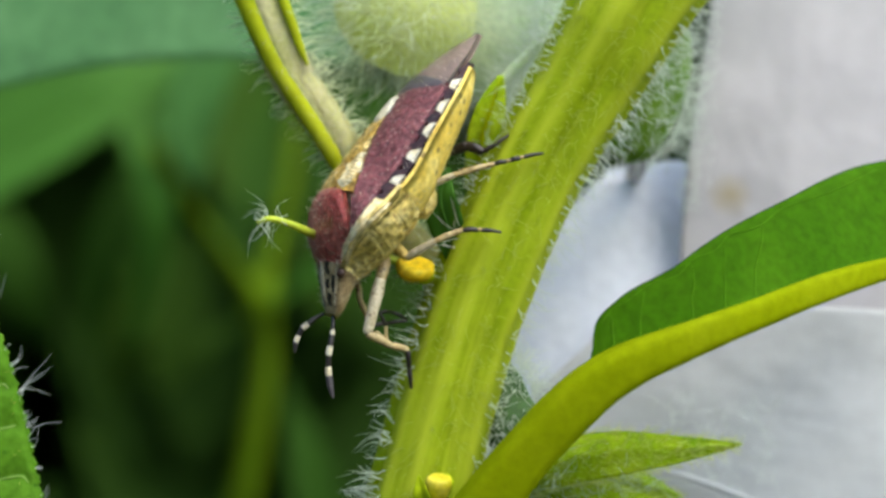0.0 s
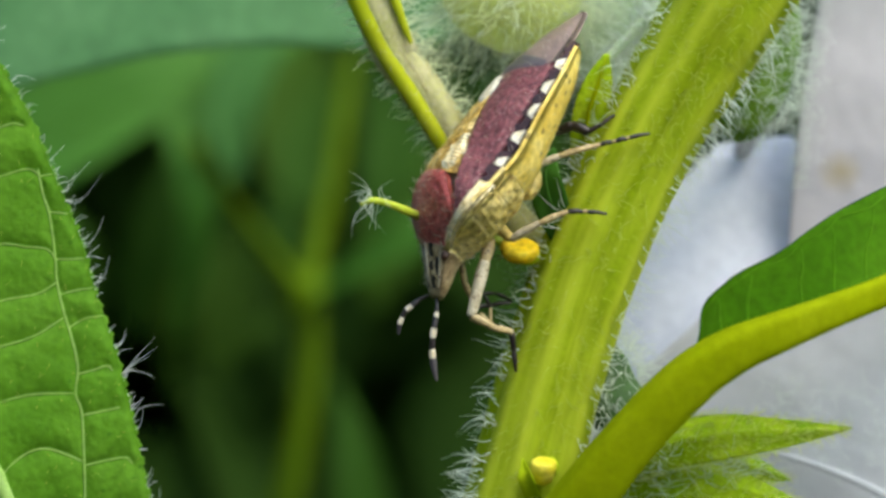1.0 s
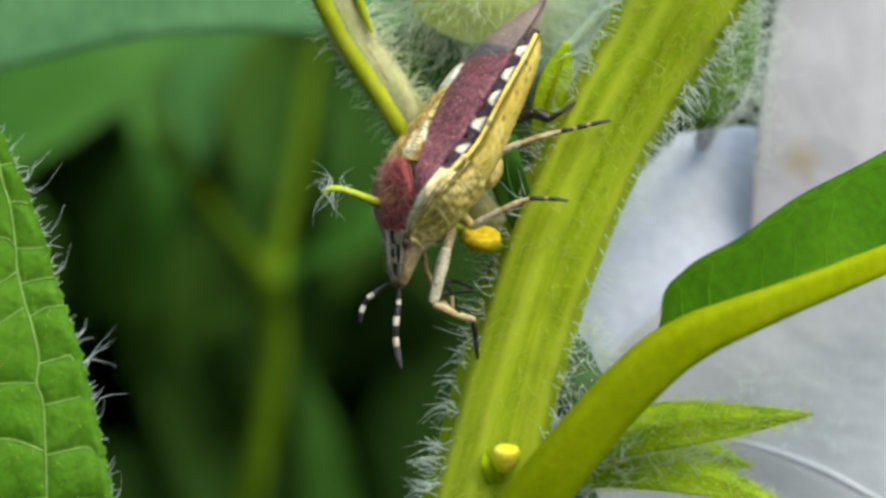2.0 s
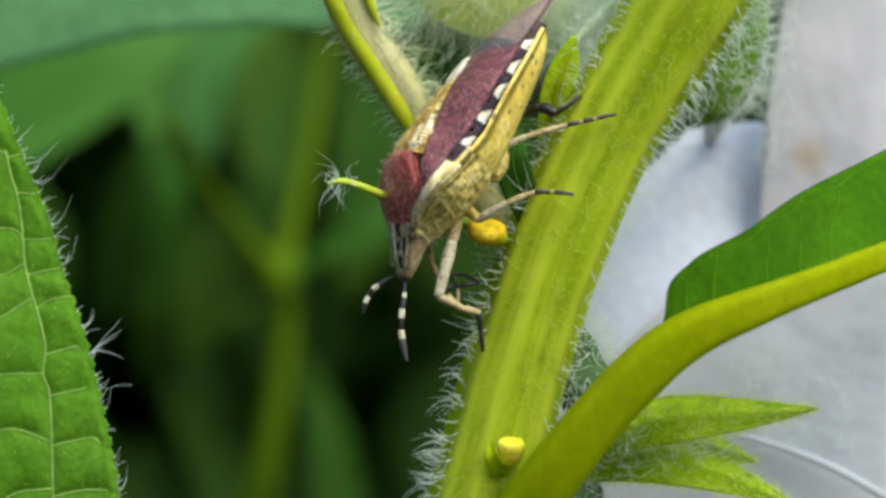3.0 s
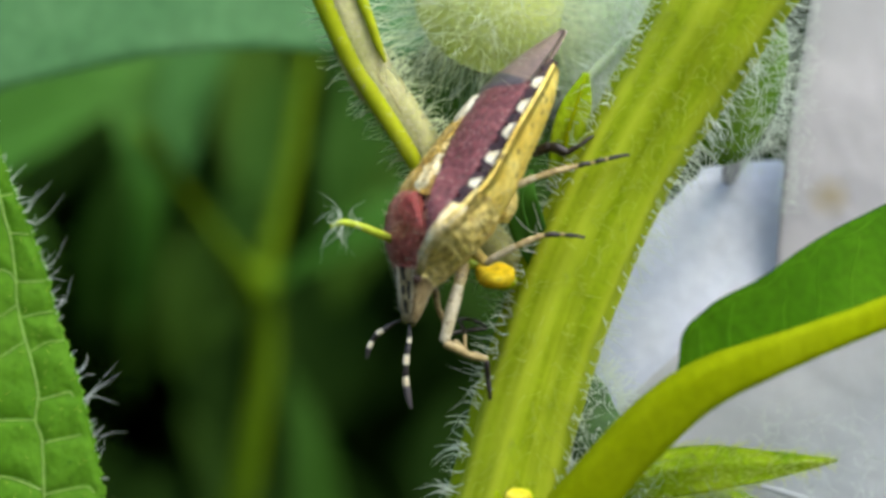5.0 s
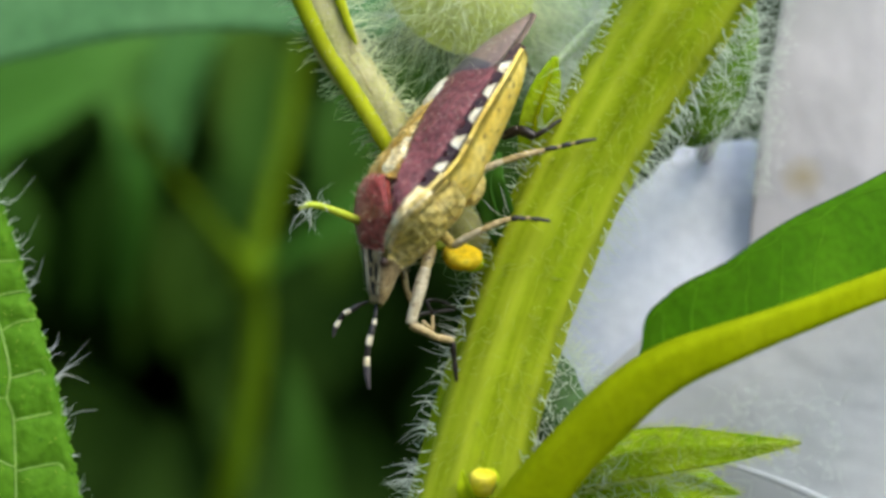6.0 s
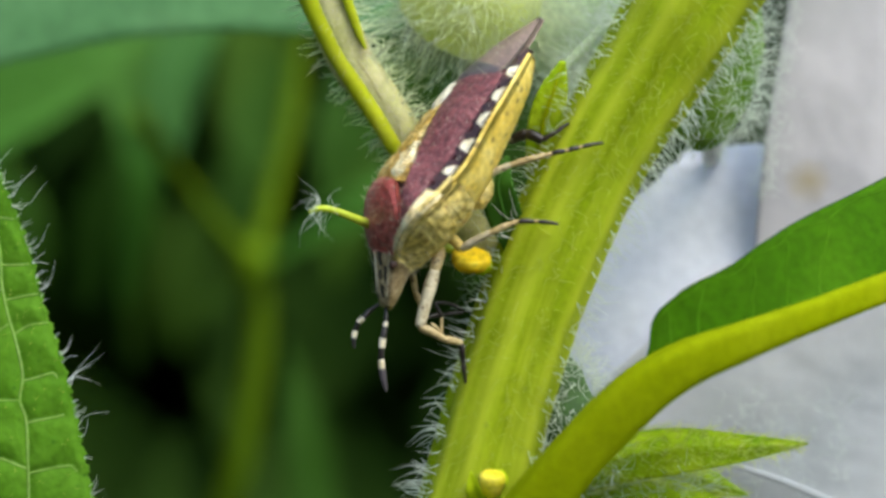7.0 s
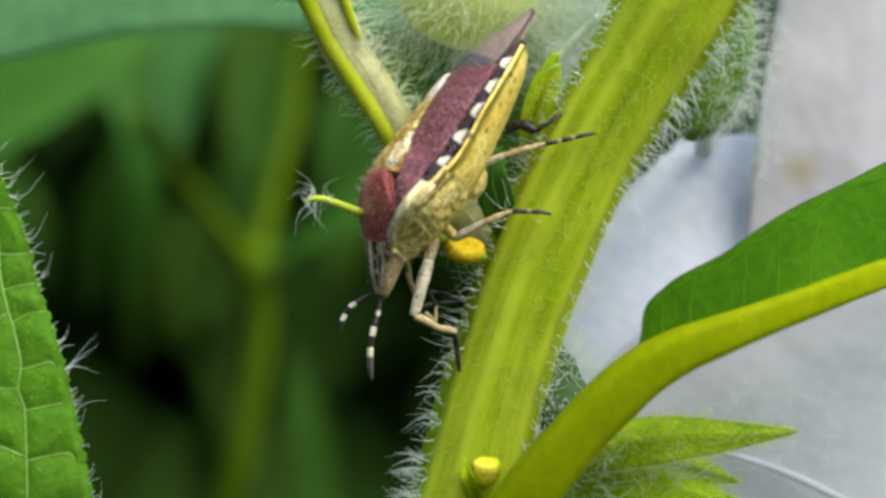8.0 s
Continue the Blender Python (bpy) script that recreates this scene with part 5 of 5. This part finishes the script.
for _ in range(190):
    u, v = SOFT.uniform(0.64, 0.97), SOFT.uniform(-1.0, -0.8)
    p = skin(u, v, 0.04)
    roots.append((p, -LEFT + 0.5 * DORSAL + np.array([SOFT.gauss(0, 0.35) for _ in range(3)]), SOFT.uniform(0.14, 0.34), (0, 0, -0.1)))
stuff(part("down", hair_mesh("down", roots, HAIR_TAN, 0.009), bug, "short pale down"))


def leg(joints, radii, mats, names, label):
    """A jointed leg: the first piece is the part, the others hang on it."""
    first = None
    for i in range(len(joints) - 1):
        a, b = at_bug(joints[i]), at_bug(joints[i + 1])
        mid = (a + b) / 2 + np.array((0, -0.03, 0.02))
        r0, r1 = 0.9 * radii[i][0], 0.9 * radii[i][1]
        piece = part(names[i], mesh_of(names[i], *tube([a, lerp(a, mid, 0.5), mid, lerp(mid, b, 0.6), b], [r0 * 0.8, r0, (r0 + r1) / 2, r1, r1 * 0.85], 18, 12, bumps=0.06, seed=i), mats[i]), first or bug, label if i == 0 else "")
        first = first or piece
    return first


leg([(1.50, -0.20, 0.36), (1.31, -0.60, -0.33), (0.86, -0.90, -2.13), (1.67, -0.80, -2.54), (2.20, -0.50, -2.66), (2.26, -0.40, -3.29), (2.33, -0.30, -3.96)], [(0.22, 0.21), (0.24, 0.2), (0.17, 0.14), (0.14, 0.12), (0.11, 0.1), (0.1, 0.07)],
    [BUG_LEG, BUG_LEG2, BUG_LEG, BUG_LEG, BUG_BLACK, BUG_BLACK], ["coxa", "femur", "tibia", "tibia_end", "tarsus", "claw_joint"], "pale fore leg gripping the stem")
leg([(0.52, 0.60, -0.20), (0.65, 0.50, -1.04), (1.03, 0.60, -1.89), (1.60, 0.90, -1.80), (2.22, 1.00, -1.73)], [(0.13, 0.12), (0.12, 0.1), (0.09, 0.08), (0.08, 0.06)], [BUG_LEG, BUG_LEG, BUG_BLACK, BUG_BLACK], ["femur", "tibia", "tibia_end", "tarsus"], "far fore leg half hidden")
leg([(1.18, 0.40, -2.07), (1.52, 0.60, -2.40), (1.52, 0.80, -1.89), (1.29, 0.70, -1.42), (1.75, 1.00, -1.43), (2.23, 1.20, -1.68)], [(0.07, 0.06)] * 5, [BUG_LEG, BUG_LEG, BUG_BLACK, BUG_BLACK, BUG_BLACK], ["femur", "tibia", "tibia_end", "tarsus", "claw_joint"], "thin dark far middle leg")
leg([(1.73, -0.10, 0.82), (2.18, -0.50, 0.37), (3.09, -0.90, 0.90), (4.00, -1.00, 1.27), (4.49, -1.00, 1.27), (4.64, -1.00, 1.27), (5.27, -0.90, 1.20)], [(0.2, 0.18), (0.16, 0.13), (0.12, 0.10), (0.1, 0.09), (0.07, 0.07), (0.09, 0.06)],
    [BUG_TAN, BUG_LEG2, BUG_LEG, BUG_BLACK, BUG_LEG, BUG_BLACK], ["femur", "tibia", "tibia_end", "tarsus", "tarsus_ring", "claw_joint"], "pale middle leg with black foot")
leg([(2.43, -0.20, 1.75), (2.75, -0.60, 2.66), (3.73, -0.80, 3.08), (5.06, -0.80, 3.46), (5.45, -0.75, 3.54), (5.58, -0.75, 3.57), (5.91, -0.70, 3.65), (6.02, -0.70, 3.69), (6.70, -0.50, 3.83)], [(0.24, 0.16), (0.15, 0.13), (0.12, 0.10), (0.095, 0.09), (0.07, 0.07), (0.09, 0.085), (0.065, 0.065), (0.085, 0.06)],
    [BUG_YELLOW, BUG_LEG2, BUG_LEG, BUG_BLACK, BUG_LEG, BUG_BLACK, BUG_LEG, BUG_BLACK], ["femur", "tibia", "tibia_end", "tarsus", "tarsus_ring", "tarsus_end", "tarsus_ring", "claw_joint"], "pale hind leg with black foot")
leg([(3.73, 1.00, 3.94), (4.26, 0.70, 4.17), (4.77, 0.50, 3.93), (5.20, 0.40, 4.19), (5.62, 0.30, 4.50)], [(0.18, 0.2), (0.2, 0.18), (0.1, 0.08), (0.08, 0.05)], [BUG_BLACK, BUG_BLACK, BUG_BLACK, BUG_DUSK], ["femur", "tibia", "tarsus", "claw_joint"], "dark far hind leg")
for c, size, turn in (((2.08, -0.90, 1.51), (0.36, 0.36, 0.7), 0.6), ((1.30, -1.00, 0.85), (0.28, 0.3, 0.5), 0.6), ((2.84, -0.20, 2.15), (0.3, 0.35, 0.55), 0.4), ((0.88, -0.90, 0.35), (0.25, 0.3, 0.45), 0.8)):
    part("coxa", mesh_of("coxa", *lump(at_bug(c), size, turn, 0.15, 3), BUG_TAN), bug, "tan leg base")


def antenna(base, joints, mats, radii, label):
    base = np.array(base)
    first = None
    for i in range(len(joints) - 1):
        a, b = np.array(joints[i]) - base, np.array(joints[i + 1]) - base
        r0, r1 = 0.85 * radii[i][0], 0.85 * radii[i][1]
        piece = part("antenna" if first is None else "segment", mesh_of("segment", *tube([a, lerp(a, b, 0.5), b], [r0, (r0 + r1) / 2 * 1.08, r1], 10, 10), mats[i]), first or bug, label if first is None else "")
        first = first or piece
    first.matrix_basis = Matrix.Translation(Vector(base - BUG_AT) * 0.001)
    return first


B, C = BUG_BLACK, BUG_CREAM
near_antenna = antenna((-0.24, -0.30, -1.44), [(-0.24, -0.30, -1.44), (-0.26, -0.50, -1.99), (-0.28, -0.50, -2.18), (-0.35, -0.60, -2.52), (-0.39, -0.60, -2.84), (-0.41, -0.60, -3.22), (-0.39, -0.60, -3.52), (-0.35, -0.60, -3.83), (-0.26, -0.60, -4.24)], [B, C, B, C, B, C, BUG_DUSK, BUG_DUSK],
                       [(0.06, 0.08), (0.09, 0.09), (0.10, 0.11), (0.12, 0.12), (0.1, 0.11), (0.12, 0.12), (0.12, 0.13), (0.12, 0.05)], "black antenna with cream bands")
far_antenna = antenna((-0.51, 0.40, -1.45), [(-0.51, 0.40, -1.45), (-0.84, 0.30, -1.62), (-1.08, 0.20, -1.82), (-1.27, 0.20, -1.95), (-1.40, 0.20, -2.20), (-1.49, 0.20, -2.42), (-1.53, 0.30, -2.76)], [B, B, C, B, C, BUG_DUSK],
                      [(0.05, 0.08), (0.1, 0.1), (0.11, 0.11), (0.1, 0.1), (0.1, 0.1), (0.1, 0.05)], "far black antenna with cream bands")

# how far the plants behind are pushed by the wind: seconds, across, up
SWAY = [
    (0.0, 4.80, 2.52),
    (0.5, 2.17, 0.93),
    (1.0, -0.00, 0.00),
    (1.5, 0.42, 0.96),
    (3.0, -0.57, 1.37),
    (3.5, -0.98, 1.63),
    (4.0, -2.79, 1.64),
    (4.5, -2.27, 2.81),
    (5.8, -5.08, 1.60),
    (6.0, -4.28, 0.68),
    (6.5, -4.78, 1.59),
    (7.0, -4.68, 1.75),
    (7.5, -3.80, 2.24),
    (8.0, -4.37, 0.99),
]
# the same for the bluish leaf, which hangs closer
LEAF_SWAY = [(0.0, 1.67, 0.62), (0.5, 1.0, 0.24), (1.0, 0, 0), (1.5, 0.18, 0.3), (3.0, 0.36, 0.34), (3.5, 0.38, 0.49), (4.0, 0.0, 0.72), (4.5, 0.15, 0.85), (5.8, -0.25, 0.4), (6.0, -0.3, 0.38), (6.5, -0.5, 0.7), (7.0, -0.7, 0.62), (7.5, -0.3, 0.7), (8.0, -0.44, 0.4)]
# how far the feelers swing: seconds, near one, far one, in degrees
FEEL = [(0.0, 0, 0), (0.5, 0, -3), (1.0, 0, 0), (1.5, -2, 0), (2.8, -1, 3), (3.0, -2, 4), (3.5, -3, 4), (4.0, 0, 5), (4.5, -2, 4), (5.8, 2, 5), (6.0, 4, 7), (6.5, 3, 2), (7.0, -1, -9), (7.5, 1, -4), (8.0, 5, 3)]


def motions():
    for e, rows in [(e, SWAY) for e in swaying] + [(bluish, LEAF_SWAY)]:
        at = e.matrix_basis.translation.copy()
        walk(e, [(t, Matrix.Translation(at + Vector((x, 0, z)) * 0.001)) for t, x, z in rows])
    for a, col in ((near_antenna, 1), (far_antenna, 2)):
        at = a.matrix_basis.translation.copy()
        walk(a, [(row[0], Matrix.Translation(at) @ pose(0, 0, 0, 0, row[col], 0)) for row in FEEL])


motions()
